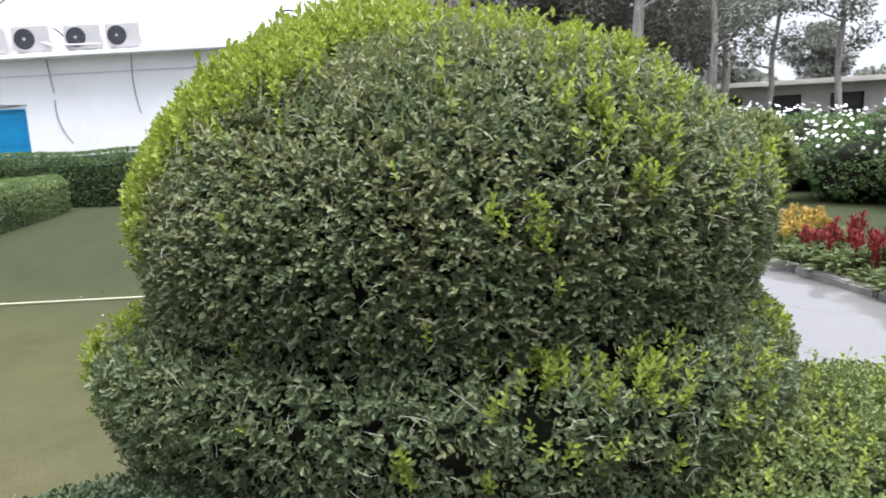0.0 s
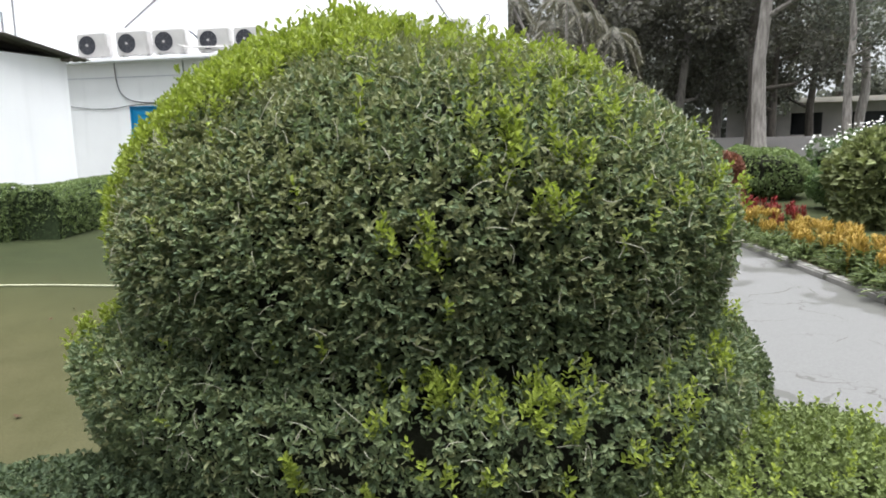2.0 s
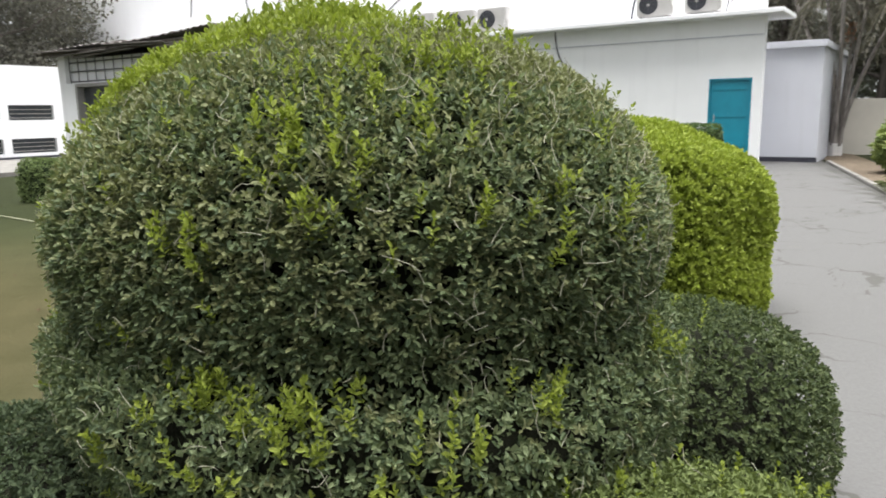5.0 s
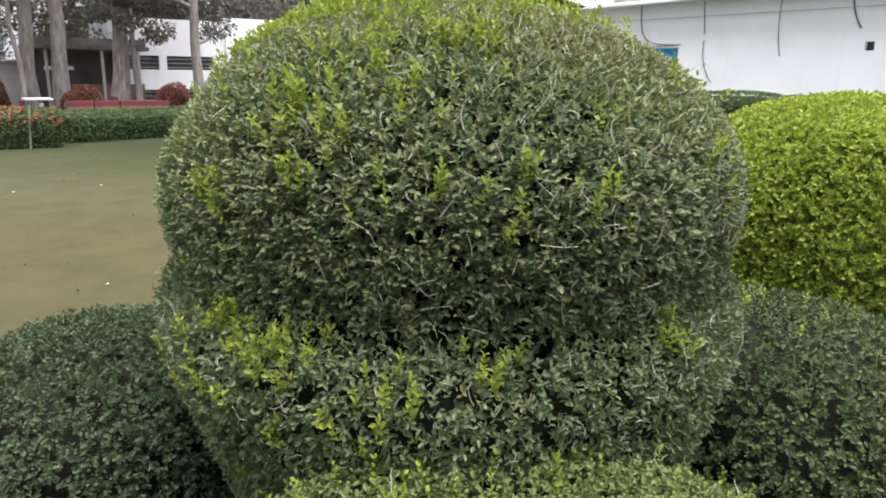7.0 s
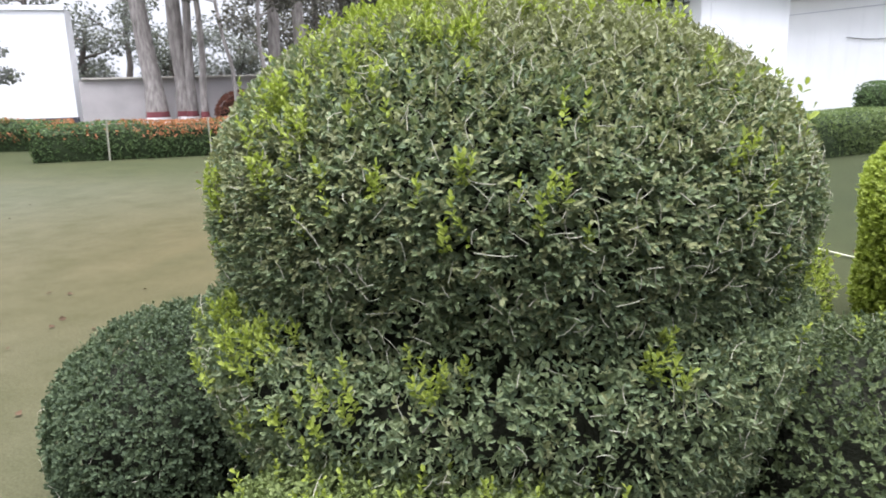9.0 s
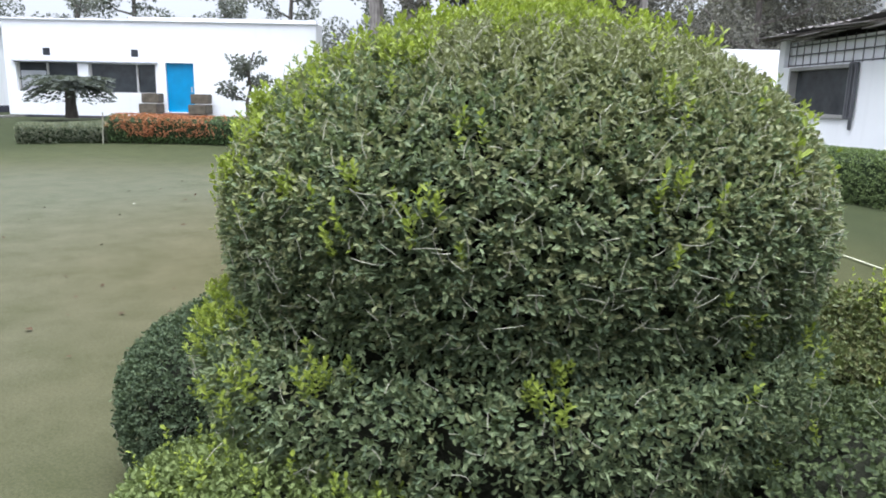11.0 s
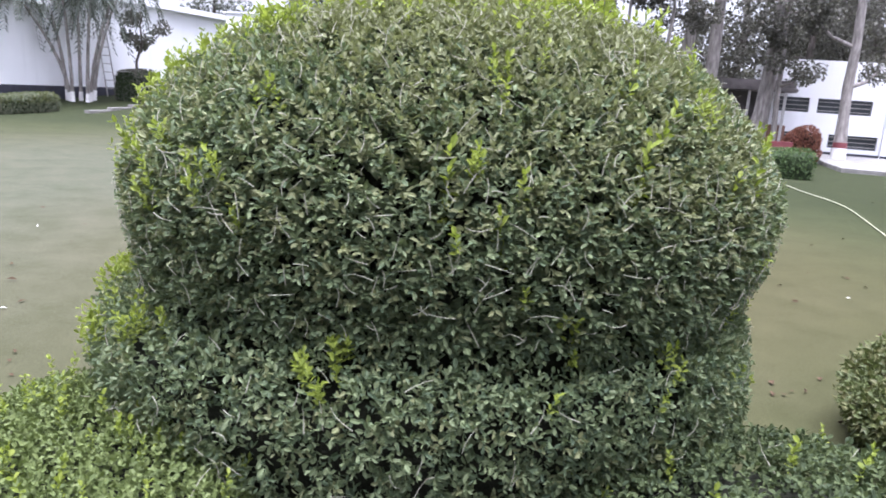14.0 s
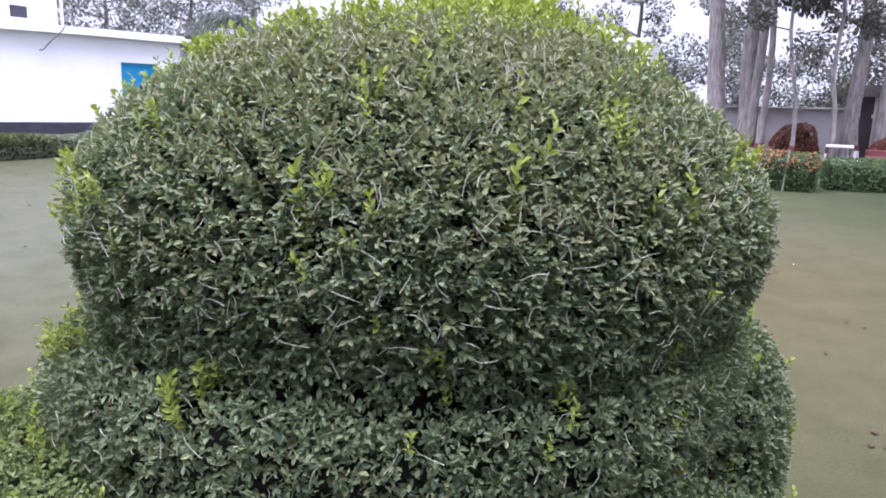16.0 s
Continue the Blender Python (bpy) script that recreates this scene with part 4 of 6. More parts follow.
def air_conditioner(s, c, z, fan=M_FAN, turn=0.0, size=1.0):
    root = thing("air_conditioner", grid(s, c, z), "off-white outdoor air conditioner with a black fan grille on the ledge", "air conditioner", "air conditioners on the ledge", turn=BACK + turn)
    root.scale = (size * 1.04, 1.0, size)
    part("casing", boxes((-0.46, 0.46, -0.17, 0.17, 0.05, 0.68), bevel=0.03), M_CASE, root)
    bm = bmesh.new()
    cyl(bm, (0.13, 0.165, 0.365), (0.13, 0.178, 0.365), 0.255, n=28)
    part("fan_recess", bm, fan, root, "dark fan opening")
    bm = bmesh.new()
    for r in (0.07, 0.13, 0.19, 0.25):
        pts = [(0.13 + r * math.cos(t * math.pi / 12), 0.186, 0.365 + r * math.sin(t * math.pi / 12)) for t in range(25)]
        for p, q in zip(pts, pts[1:]):
            cyl(bm, p, q, 0.004, n=4)
    for t in range(8):
        cyl(bm, (0.13, 0.186, 0.365), (0.13 + 0.25 * math.cos(t * math.pi / 4), 0.186, 0.365 + 0.25 * math.sin(t * math.pi / 4)), 0.004, n=4)
    part("grille", bm, M_GRILLE, root)
    part("hub", cyl(bmesh.new(), (0.13, 0.18, 0.365), (0.13, 0.195, 0.365), 0.035, n=12), M_CASE, root)
    part("foot", boxes((-0.36, -0.28, -0.2, 0.2, 0, 0.052)), M_FRAME, root)
    part("foot", boxes((0.28, 0.36, -0.2, 0.2, 0, 0.052)), M_FRAME, root)
    part("valve_cover", boxes((-0.50, -0.458, -0.1, 0.12, 0.1, 0.32), bevel=0.01), M_CASE, root)
    return root


# the older units stand shoulder to shoulder and are larger than the two by the corner
for s, size in ((-15.86, 1.17), (-14.4, 1.17), (-13.07, 1.17), (-11.53, 1.1), (-10.3, 1.08), (-5.2, 0.98), (-3.9, 0.94)):
    air_conditioner(s, 18.72, 4.02, turn=random.uniform(-0.05, 0.05), size=size)


def cable(name, points, r, label, material=None):
    cu = bpy.data.curves.new(name, "CURVE")
    cu.dimensions = "3D"
    sp = cu.splines.new("NURBS")
    sp.points.add(len(points) - 1)
    for p, q in zip(sp.points, points):
        p.co = (*q, 1)
    sp.use_endpoint_u = True
    sp.order_u = 3
    cu.bevel_depth = r
    cu.bevel_resolution = 2
    cu.resolution_u = 6
    cu.materials.append(material or M_CABLE)
    return tagged(new(name, cu), label, "cable")


W = 18.965
cable("wall_cable", [grid(-17.2, W, 2.55), grid(-16.6, W, 2.45), grid(-15.6, W, 2.42), grid(-14.9, W, 2.55), grid(-13.7, W, 2.60)], 0.013, "grey cable sagging along the white wall to the blue door")
cable("wall_cable", [grid(-15.4, W, 3.9), grid(-15.4, W, 3.3), grid(-15.2, W, 2.8), grid(-14.6, W, 2.6), grid(-13.9, W, 2.6)], 0.018, "grey cable dropping from the ledge to the door")
cable("wall_cable", [grid(-12.9, W, 3.9), grid(-12.85, W, 3.2), grid(-12.8, W, 2.9)], 0.014, "short grey cable hanging under the ledge")
cable("wall_cable", [grid(-12.8, W, 2.7), grid(-12.9, W, 2.0), grid(-12.4, W, 1.4)], 0.015, "loose grey cable by the blue door")
cable("wall_cable", [grid(-10.3, W, 3.9), grid(-10.4, W, 3.0), grid(-10.2, W, 2.2)], 0.013, "grey cable hanging down the white wall")
cable("wall_cable", [grid(-8.3, W, 3.9), grid(-8.3, W, 3.3), grid(-8.0, W, 2.9)], 0.025, "dark cable under the ledge")
cable("roof_cable", [grid(-12.6, 20.2, 4.2), grid(-12.7, 19.6, 4.75), grid(-13.0, 19.2, 4.95), grid(-13.35, 18.9, 4.7)], 0.03, "black looped pipe behind the air conditioners", M_FAN)
cable("roof_cable", [grid(-5.95, 19.0, 4.1), grid(-5.9, 19.0, 4.8), grid(-5.4, 19.0, 4.95), grid(-5.0, 18.9, 4.65)], 0.03, "black looped pipe over the air conditioner", M_FAN)
cable("roof_cable", [grid(-3.35, 18.9, 4.05), grid(-3.3, 18.9, 4.5), grid(-3.0, 18.9, 4.85), grid(-2.85, 18.9, 4.6), grid(-3.25, 18.9, 4.3)], 0.02, "small loop of grey pipe beside the air conditioner")
cable("roof_cable", [grid(-12.8, 18.6, 4.35), grid(-12.4, 18.5, 4.2), grid(-11.9, 18.5, 4.22), grid(-10.9, 18.5, 4.18)], 0.03, "white pipe lying on the ledge", M_CASE)
cable("roof_cable", [grid(-5.4, 20.25, 6.4), grid(-4.9, 20.25, 5.6), grid(-4.35, 20.25, 4.8), grid(-4.0, 19.6, 4.5)], 0.025, "slanting pipe on the upper wall")
cable("roof_cable", [grid(-13.2, 20.25, 7.0), grid(-14.3, 20.25, 6.2), grid(-15.8, 20.22, 5.2)], 0.03, "slanting grey pipe on the upper wall")
cable("roof_cable", [grid(-20.9, 20.25, 6.9), grid(-21.3, 20.25, 6.2), grid(-21.85, 20.25, 5.4), grid(-21.9, 20.25, 4.1)], 0.03, "bent grey conduit on the upper wall")
cable("roof_cable", [grid(-23.4, 20.25, 7.0), grid(-23.28, 20.25, 6.3), grid(-23.0, 20.25, 5.4), grid(-22.9, 20.25, 4.1)], 0.03, "grey conduit running down the upper wall")
cable("roof_cable", [grid(-20.8, 20.25, 6.0), grid(-20.83, 20.25, 5.4), grid(-20.8, 20.25, 4.1)], 0.03, "grey conduit running down the upper wall")
cable("roof_cable", [grid(-20.28, 20.25, 7.5), grid(-20.3, 20.25, 5.4), grid(-20.3, 20.25, 4.1)], 0.025, "thin grey conduit on the upper wall")
cable("roof_cable", [grid(-26.8, 20.25, 7.5), grid(-26.9, 20.25, 6.5), grid(-27.0, 20.25, 6.0)], 0.025, "thin grey conduit end on the upper wall")


# white hut with a tin roof and a barred opening
def make_hut():
    root = thing("hut", grid(-9.2, 7.5), "small white painted hut with a sagging dark tin roof", "hut", turn=BACK)
    # local x runs back along the front (to smaller s), y out of the face
    L = 6.2
    wall("wall", (0, 0), (L, 0), 0, 2.36, M_WHITE2, 0.2, [(2.95, 5.5, 1.34, 2.345)], parent=root)
    part("pillar", boxes((0.0, 0.36, -0.2, 0.012, 2.36, 3.0), bevel=0.01), M_WHITE2, root)
    part("pillar", boxes((L - 0.3, L, -0.2, 0.012, 2.36, 3.0), bevel=0.01), M_WHITE2, root)
    part("side_wall", boxes((0.0, 0.2, -1.9, -0.201, 0, 2.95)), M_WHITE2, root)
    part("side_wall", boxes((L - 0.2, L, -1.9, -0.201, 0, 2.95)), M_WHITE2, root)
    part("back_wall", boxes((0.2, L - 0.2, -1.9, -1.75, 0, 2.95)), M_SILL, root)
    bm = bmesh.new()
    for i in range(17):
        x = 0.36 + (L - 0.66) * i / 16
        cyl(bm, (x, -0.1, 2.36), (x, -0.1, 2.95), 0.012, n=6)
    for z in (2.40, 2.62, 2.82):
        cyl(bm, (0.36, -0.1, z), (L - 0.3, -0.1, z), 0.014, n=6)
    part("grille", bm, M_GRILLE, root, "dark iron bars over the wall")
    part("panel", boxes((0.37, L - 0.31, -0.19, -0.16, 2.362, 2.9)), M_WHITE2, root, "pale panel behind the bars")
    win = part("window", boxes((2.95, 5.5, -0.16, -0.14, 1.34, 2.30)), M_GLASS, root, "dark dusty window pane")
    part("window_frame", boxes((2.90, 2.98, -0.17, 0.03, 1.30, 2.34), (5.47, 5.55, -0.17, 0.03, 1.30, 2.34), (2.98, 5.47, -0.17, 0.03, 2.27, 2.34), (2.98, 5.47, -0.17, 0.05, 1.28, 1.35), bevel=0.006), M_FRAME, win)
    part("open_sash", boxes((2.62, 2.67, 0.03, 0.09, 1.30, 2.34), (2.74, 2.78, 0.03, 0.10, 1.30, 2.34), (2.84, 2.89, 0.03, 0.09, 1.30, 2.34), (2.62, 2.89, 0.04, 0.08, 1.28, 1.33), (2.62, 2.89, 0.04, 0.08, 2.31, 2.36)), M_GRILLE, root, "grey folded shutter beside the window")
    part("bracket", boxes((2.70, 2.74, 0.0, 0.05, 1.08, 1.29)), M_GRILLE, root)
    # sagging sheets
    for k, (x0, x1, dz) in enumerate(((-0.25, 1.6, 0.0), (1.3, 4.3, 0.03), (4.0, 6.5, 0.0))):
        V, F = [], []
        n = 26
        for j, y in enumerate((0.42, -0.3, -2.25)):
            for i in range(n + 1):
                x = x0 + (x1 - x0) * i / n
                V.append((x, y, 3.08 + dz + (0.06 if j == 1 else (0.0 if j == 0 else -0.10)) + (0.10 if j < 2 else -0.05) * math.exp(-((x - 0.2) / 0.9) ** 2) - 0.012 * (x / 3.0) ** 2 + 0.018 * math.sin(i * 2.4) + 0.03 * math.sin(x * 1.3 + k)))
        m = n + 1
        F = [(j * m + i, j * m + i + 1, (j + 1) * m + i + 1, (j + 1) * m + i) for j in range(2) for i in range(n)]
        ob = fast_mesh("roof_sheet", V, F, M_TIN, root)
        mod = ob.modifiers.new("solid", "SOLIDIFY")
        mod.thickness = 0.014
    bm = bmesh.new()
    for y, z in ((0.33, 3.02), (0.05, 3.03), (-1.8, 2.93)):
        cyl(bm, (-0.2, y, z), (6.42, y, z - 0.02), 0.035, n=8)
    part("roof_pole", bm, M_BARK_DARK, root, "thin dark roof poles")
    # odd boards laid under and over the sheets, their ends uneven
    for x, y, ln, z, tip in ((0.5, 0.2, 0.9, 3.2, 0.03), (1.6, -0.1, 1.2, 3.15, -0.02), (3.4, 0.1, 0.9, 3.14, 0.02), (-0.3, 0.38, 2.4, 2.985, 0.035), (1.7, 0.40, 1.9, 2.99, -0.03), (3.2, 0.36, 2.6, 2.97, 0.02), (0.4, 0.30, 3.1, 2.945, -0.015), (2.9, 0.28, 2.2, 2.94, 0.03), (4.6, 0.41, 1.8, 3.0, -0.02)):
        bm = boxes((0, ln, -0.055, 0.055, 0, 0.022), bevel=0.004)
        bmesh.ops.rotate(bm, cent=(0, 0, 0), matrix=Matrix.Rotation(tip, 3, "Y"), verts=bm.verts)
        bmesh.ops.rotate(bm, cent=(0, 0, 0), matrix=Matrix.Rotation(-tip * 0.8, 3, "Z"), verts=bm.verts)
        bmesh.ops.translate(bm, vec=(x, y, z), verts=bm.verts)
        part("roof_plank", bm, M_PLANK, root, "weathered grey plank")


make_hut()


# building with the green door behind the trees
def make_green_house():
    k = 1.2
    p = grid(-22.4, 11.5)
    root = thing("house", (1.95 + k * (p[0] - 1.78), -1.4 + k * (p[1] + 1.5), 1.58 * (1 - k)), "low white house with a green door behind the trees", "house", turn=math.atan2(-GN[1], -GN[0]))
    # local x runs towards smaller c, y out to the lawn
    root.scale = (k, k, k)
    g = 0.45
    wall("wall", (-6, 0), (4.49, 0), 0.0, 3.25, M_WHITE2, 0.25, [(6 + 3.45, 6 + 4.25, g, 2.25), (6 + 1.87, 6 + 3.22, 0.52, 0.98), (6 + 1.87, 6 + 3.22, 1.56, 2.03), (6 + 0.2, 6 + 1.62, 0.52, 0.98), (6 + 0.2, 6 + 1.62, 1.56, 2.03)], parent=root)
    wall("wall", (4.495, -0.12), (7.75, -0.12), 0.0, 3.12, M_WHITE2, 0.25, [(0.4, 1.9, 1.57, 2.0), (2.13, 3.06, 1.57, 2.0), (0.1, 1.45, 0.55, 0.95), (1.7, 3.06, 0.55, 0.95)], parent=root)
    part("plinth", boxes((-6, 4.49, 0.0, 0.03, 0.0, 0.42), (4.495, 7.75, -0.12, -0.08, 0.0, 0.42)), M_PLINTH, root, "dark painted plinth")
    part("side_wall", boxes((7.5, 7.75, -5.0, -0.375, 0.0, 3.12)), M_WHITE2, root)
    part("roof", boxes((-6, 7.5, -5.0, -0.38, 2.98, 3.10)), M_WHITE2, root)
    part("inner_wall", boxes((-5.8, 7.48, -0.9, -0.86, 0, 2.96)), M_DARK, root)
    part("door", boxes((3.45, 4.25, -0.12, -0.08, g, 2.25), bevel=0.004), M_GREEN, root, "green painted door")
    for x0, x1, y, z0, z1 in ((1.87, 3.22, 0, 1.56, 2.03), (0.2, 1.62, 0, 1.56, 2.03), (1.87, 3.22, 0, 0.52, 0.98), (0.2, 1.62, 0, 0.52, 0.98), (4.895, 6.395, -0.12, 1.57, 2.0), (6.625, 7.555, -0.12, 1.57, 2.0), (4.595, 5.945, -0.12, 0.55, 0.95), (6.195, 7.555, -0.12, 0.55, 0.95)):
        bm = boxes((x0, x1, y - 0.14, y - 0.12, z0, z1))
        w = part("window", bm, M_GLASS, root, "dark slit window")
        bm = bmesh.new()
        for k in range(3):
            box(bm, x0, x1, y - 0.11, y - 0.07, z0 + 0.06 + 0.13 * k, z0 + 0.08 + 0.13 * k)
        part("louvre", bm, M_FRAME, w)


make_green_house()


# white building with a blue door across the lawn
def make_lawn_house():
    root = thing("house", grid(-25.6, -5.34, -0.27), "long white flat-roofed house with a blue door", "house", turn=math.atan2(-GN[1], -GN[0]))
    L = 11.8
    wall("wall", (0, 0), (L, 0), 0.8, 4.30, M_WHITE2, 0.3, [(4.66, 5.72, 1.0, 2.82), (6.1, 8.65, 1.68, 2.74), (9.05, 11.4, 1.68, 2.76)], parent=root)
    part("plinth", boxes((0, L, -0.3, 0.03, -0.2, 0.8)), M_PLINTH, root, "dark painted plinth")
    part("roof", boxes((-0.01, L + 0.1, -1.3, 0.06, 4.30, 4.36), bevel=0.01), M_WHITE2, root)
    part("parapet", boxes((0, 7.0, -0.2, 0.02, 4.36, 4.46)), M_WHITE2, root)
    part("side_wall", boxes((0, 0.3, -1.25, -0.301, -0.2, 4.295)), M_WHITE2, root)
    part("inner_wall", boxes((0.3, L, -1.2, -1.1, 0.8, 4.28)), M_DARK, root)
    d = part("door", boxes((4.66, 5.72, -0.14, -0.09, 1.0, 2.82), bevel=0.004), M_BLUE, root, "bright blue door")
    part("handle", boxes((4.76, 4.80, -0.09, -0.06, 1.75, 1.95)), M_CASE, d)
    for x0, x1, split in ((6.1, 8.65, 0.28), (9.05, 11.4, 0.5)):
        w = part("window", boxes((x0, x1, -0.2, -0.18, 1.68, 2.75)), M_GLASS, root, "dark window with grey curtains")
        part("window_frame", boxes((x0, x0 + 0.06, -0.22, -0.1, 1.68, 2.75), (x1 - 0.06, x1, -0.22, -0.1, 1.68, 2.75), (x0 + (x1 - x0) * split, x0 + (x1 - x0) * split + 0.06, -0.22, -0.1, 1.68, 2.75), (x0, x1, -0.22, -0.08, 1.66, 1.70)), M_CASE, w)
    part("curtain", boxes((10.35, 11.3, -0.17, -0.15, 1.72, 2.45)), M_SILL, root, "grey curtain")
    part("lintel", boxes((6.0, 11.5, 0.0, 0.10, 2.78, 2.86), bevel=0.01), M_SHADEWALL, root)
    for x in (6.72, 10.05):
        part("vent", boxes((x, x + 0.26, -0.01, 0.012, 3.02, 3.28)), M_DARK, root, "square dark vent")
    for k in range(4):
        part("step", boxes((4.62, 5.76, 0.0, 1.4 - 0.3 * k, 0.3 + 0.17 * k, 0.47 + 0.17 * k), bevel=0.01), M_BRICK, root, "brown brick step")
    for x in (3.95, 5.78):
        for k in range(4):
            part("stepped_planter", boxes((x, x + 0.65, 0.1 + 0.02 * k, 1.5 - 0.28 * k, 0.2 + 0.38 * k, 0.55 + 0.38 * k), bevel=0.02), M_MOSSBRICK, root)
    return root


make_lawn_house()


# wing to the west with another blue door
def make_west_wing():
    root = thing("house", (-0.293, 0.165, -0.236), "white single-storey wing with cornice, dark plinth and blue door", "house")
    root.scale = (1.15, 1.15, 1.15)
    a, b, c, d, e, g = grid(-4.0, -20.3), grid(-11.6, -17.6), grid(-14.25, -17.0), grid(-14.8, -17.6), grid(-16.5, -17.52), grid(-26.0, -17.1)
    corners = [a, b, c, d, e, g]
    for p, q, op, up in ((a, b, (), 0.0), (b, c, [(0.86, 1.98, 0.85, 2.56)], 0.0), (c, d, (), 0.0), (d, e, (), 0.0), (e, g, (), 0.5)):
        wall("wall", q, p, 0.85, 3.22 + up, M_WHITE2, 0.25, [((Vector(q) - Vector(p)).length - y, (Vector(q) - Vector(p)).length - x, lo, hi) for x, y, lo, hi in op], parent=root)
        wall("plinth", q, p, -0.2, 0.85, M_PLINTH, 0.22, parent=root)
        wall("cornice", (Vector(q) + Vector((GN[0], GN[1], 0)) * 0.22), (Vector(p) + Vector((GN[0], GN[1], 0)) * 0.22), 3.22 + up, 3.42 + up, M_WHITE2, 0.6, parent=root)
    u = (Vector(c) - Vector(b)).normalized()
    bm = boxes((0.86, 1.98, -0.10, -0.06, 0.86, 2.56), bevel=0.004)
    door_leaf = part("door", bm, M_BLUE, root, "bright blue double door")
    door_leaf.location = b
    door_leaf.rotation_euler = (0, 0, math.atan2(u.y, u.x))
    door_leaf.scale = (1, -1, 1)
    bm = boxes((0.2, 2.3, 0.0, 1.0, 0.3, 0.6), (0.3, 2.2, 0.0, 0.6, 0.6, 0.84))
    st = part("step", bm, M_PLINTH, root, "dark entrance steps")
    st.location = b
    st.rotation_euler = (0, 0, math.atan2(u.y, u.x))
    roof = bmesh.new()
    far = [Vector(p) - Vector((GN[0], GN[1], 0)) * 6 for p in corners]
    vs = [roof.verts.new((p[0], p[1], 3.30)) for p in corners] + [roof.verts.new((p.x, p.y, 3.30)) for p in reversed(far)]
    roof.faces.new(vs)
    part("roof", roof, M_WHITE2, root)


make_west_wing()
cable("wall_cable", [grid(-12.72, -20.6, 3.95), grid(-12.66, -20.0, 3.74), grid(-12.6, -20.1, 3.5), grid(-12.5, -20.6, 3.2), grid(-12.32, -20.72, 2.9), grid(-12.22, -20.72, 2.93)], 0.02, "grey cable end hanging from the roof of the white wing")


def rooftop_room():
    root = thing("rooftop_room", grid(-15.45, -24.5, 3.5), "pale pinkish plastered room on the flat roof", "room", turn=GRID_TURN)
    part("wall", boxes((0.0, 8.0, -2.4, 0.0, 0.06, 3.4), bevel=0.01), M_PINKWALL, root)
    part("roof", boxes((-0.15, 8.15, -2.55, 0.15, 3.4, 3.52), bevel=0.01), M_WHITE2, root)
    part("window", boxes((1.15, 1.75, 0.0, 0.03, 0.7, 1.1)), M_DARK, root, "small dark window")
    part("window", boxes((2.3, 2.5, 0.0, 0.03, 0.75, 1.25)), M_DARK, root, "narrow dark window slit")
    for x in (-0.12, 0.55):
        part("drain_pipe", cyl(bmesh.new(), (x, 0.08, 0.06), (x, 0.08, 3.4), 0.05, n=10), M_CASE, root, "pale drain pipe")


rooftop_room()


# boundary walls and far low roofs
wall("wall_boundary", grid(-25.9, 1.5), grid(-25.7, -5.2), 0.0, 1.76, M_BOUNDARY, 0.25, (), "grey plastered boundary wall behind the trees")
slab("trim", -26.15, -25.62, -5.1, 1.5, 1.76, 1.83, M_CREAM, "pale coping on the boundary wall")


# dark open shelter beside the house with the green door
def shelter():
    p = grid(-26.2, 1.6)
    root = thing("shelter", p, "low dark open shelter with white posts under the trees", "shelter", turn=math.atan2(GN[1], GN[0]))
    # local x runs along the boundary, y away from the lawn is positive
    part("back_wall", boxes((0.0, 3.6, 1.6, 1.75, 0.0, 2.3)), M_SHADOWWALL, root)
    part("roof", boxes((-0.1, 3.7, -0.2, 1.9, 2.2, 2.34), (-0.1, 3.7, 0.3, 1.6, 2.34, 2.6), bevel=0.03), M_TIN, root, "dark rusty roof")
    for x in (0.35, 0.95, 2.1, 3.3):
        part("post", boxes((x, x + 0.09, 0.0, 0.09, 0.0, 2.2)), M_CASE, root)
    part("beam", boxes((0.3, 1.2, 0.0, 0.06, 1.52, 1.64)), M_LIME, root, "white painted beam")
    part("parapet", boxes((1.1, 3.5, 0.05, 0.25, 0.0, 1.05), bevel=0.02), M_BRICK, root, "reddish brick parapet")


shelter()
edging = thing("garden_edging", label="low brick edging with a red-painted top under the trees", category="edging")
for k in range(4):
    c0 = 1.75 + 0.7 * k
    for name, z0, z1, mat in (("block", 0.0, 0.54, M_BRICK), ("coping", 0.54, 0.68, M_REDBAND)):
        ob = part(name, boxes((-21.1, -20.9, c0, c0 + 0.68, z0, z1), bevel=0.01), mat, edging)
        ob.rotation_euler = (0, 0, GRID_TURN)
wall("wall_garden", grid(2.1, 26.9), grid(-1.6, 24.9), 0.0, 1.80, M_CREAM, 0.2, (), "low cream garden wall beyond the path")
wall("wall_garden_far", grid(16.0, 31.0), grid(2.3, 29.5), 0.0, 1.0, M_BOUNDARY, 0.2, (), "low grey wall in the wood")


def far_shed(at, turn, length, h, label):
    root = thing("shed", at, label, "building", turn=turn)
    wall("wall", (0, 0), (length, 0), 0, h, M_BOUNDARY, 0.3, [(x, x + 1.6, 0.9, h - 0.5) for x in (2, 5, 8, 11, 14) if x + 2 < length], parent=root)
    part("roof", boxes((-0.5, length + 0.5, -4, 0.8, h, h + 0.28), bevel=0.03), M_CREAM, root, "pale flat roof slab")
    part("inner_wall", boxes((0.2, length - 0.2, -1.2, -1.0, 0, h)), M_DARK, root)


far_shed((42.5, 8.0, 0), math.atan2(16.3 - 8, 39.6 - 42.5), 16, 2.6, "long low grey shed with a flat roof beyond the garden")
far_shed((46, -9, 0), math.atan2(17, -3), 17, 3.0, "grey flat-roofed outbuilding at the edge of the wood")


slab("pavement_house", -27.0, -20.0, 5.7, 15.0, -0.05, 0.12, M_KERB, "pale concrete walk before the house with the green door")["category"] = "path"


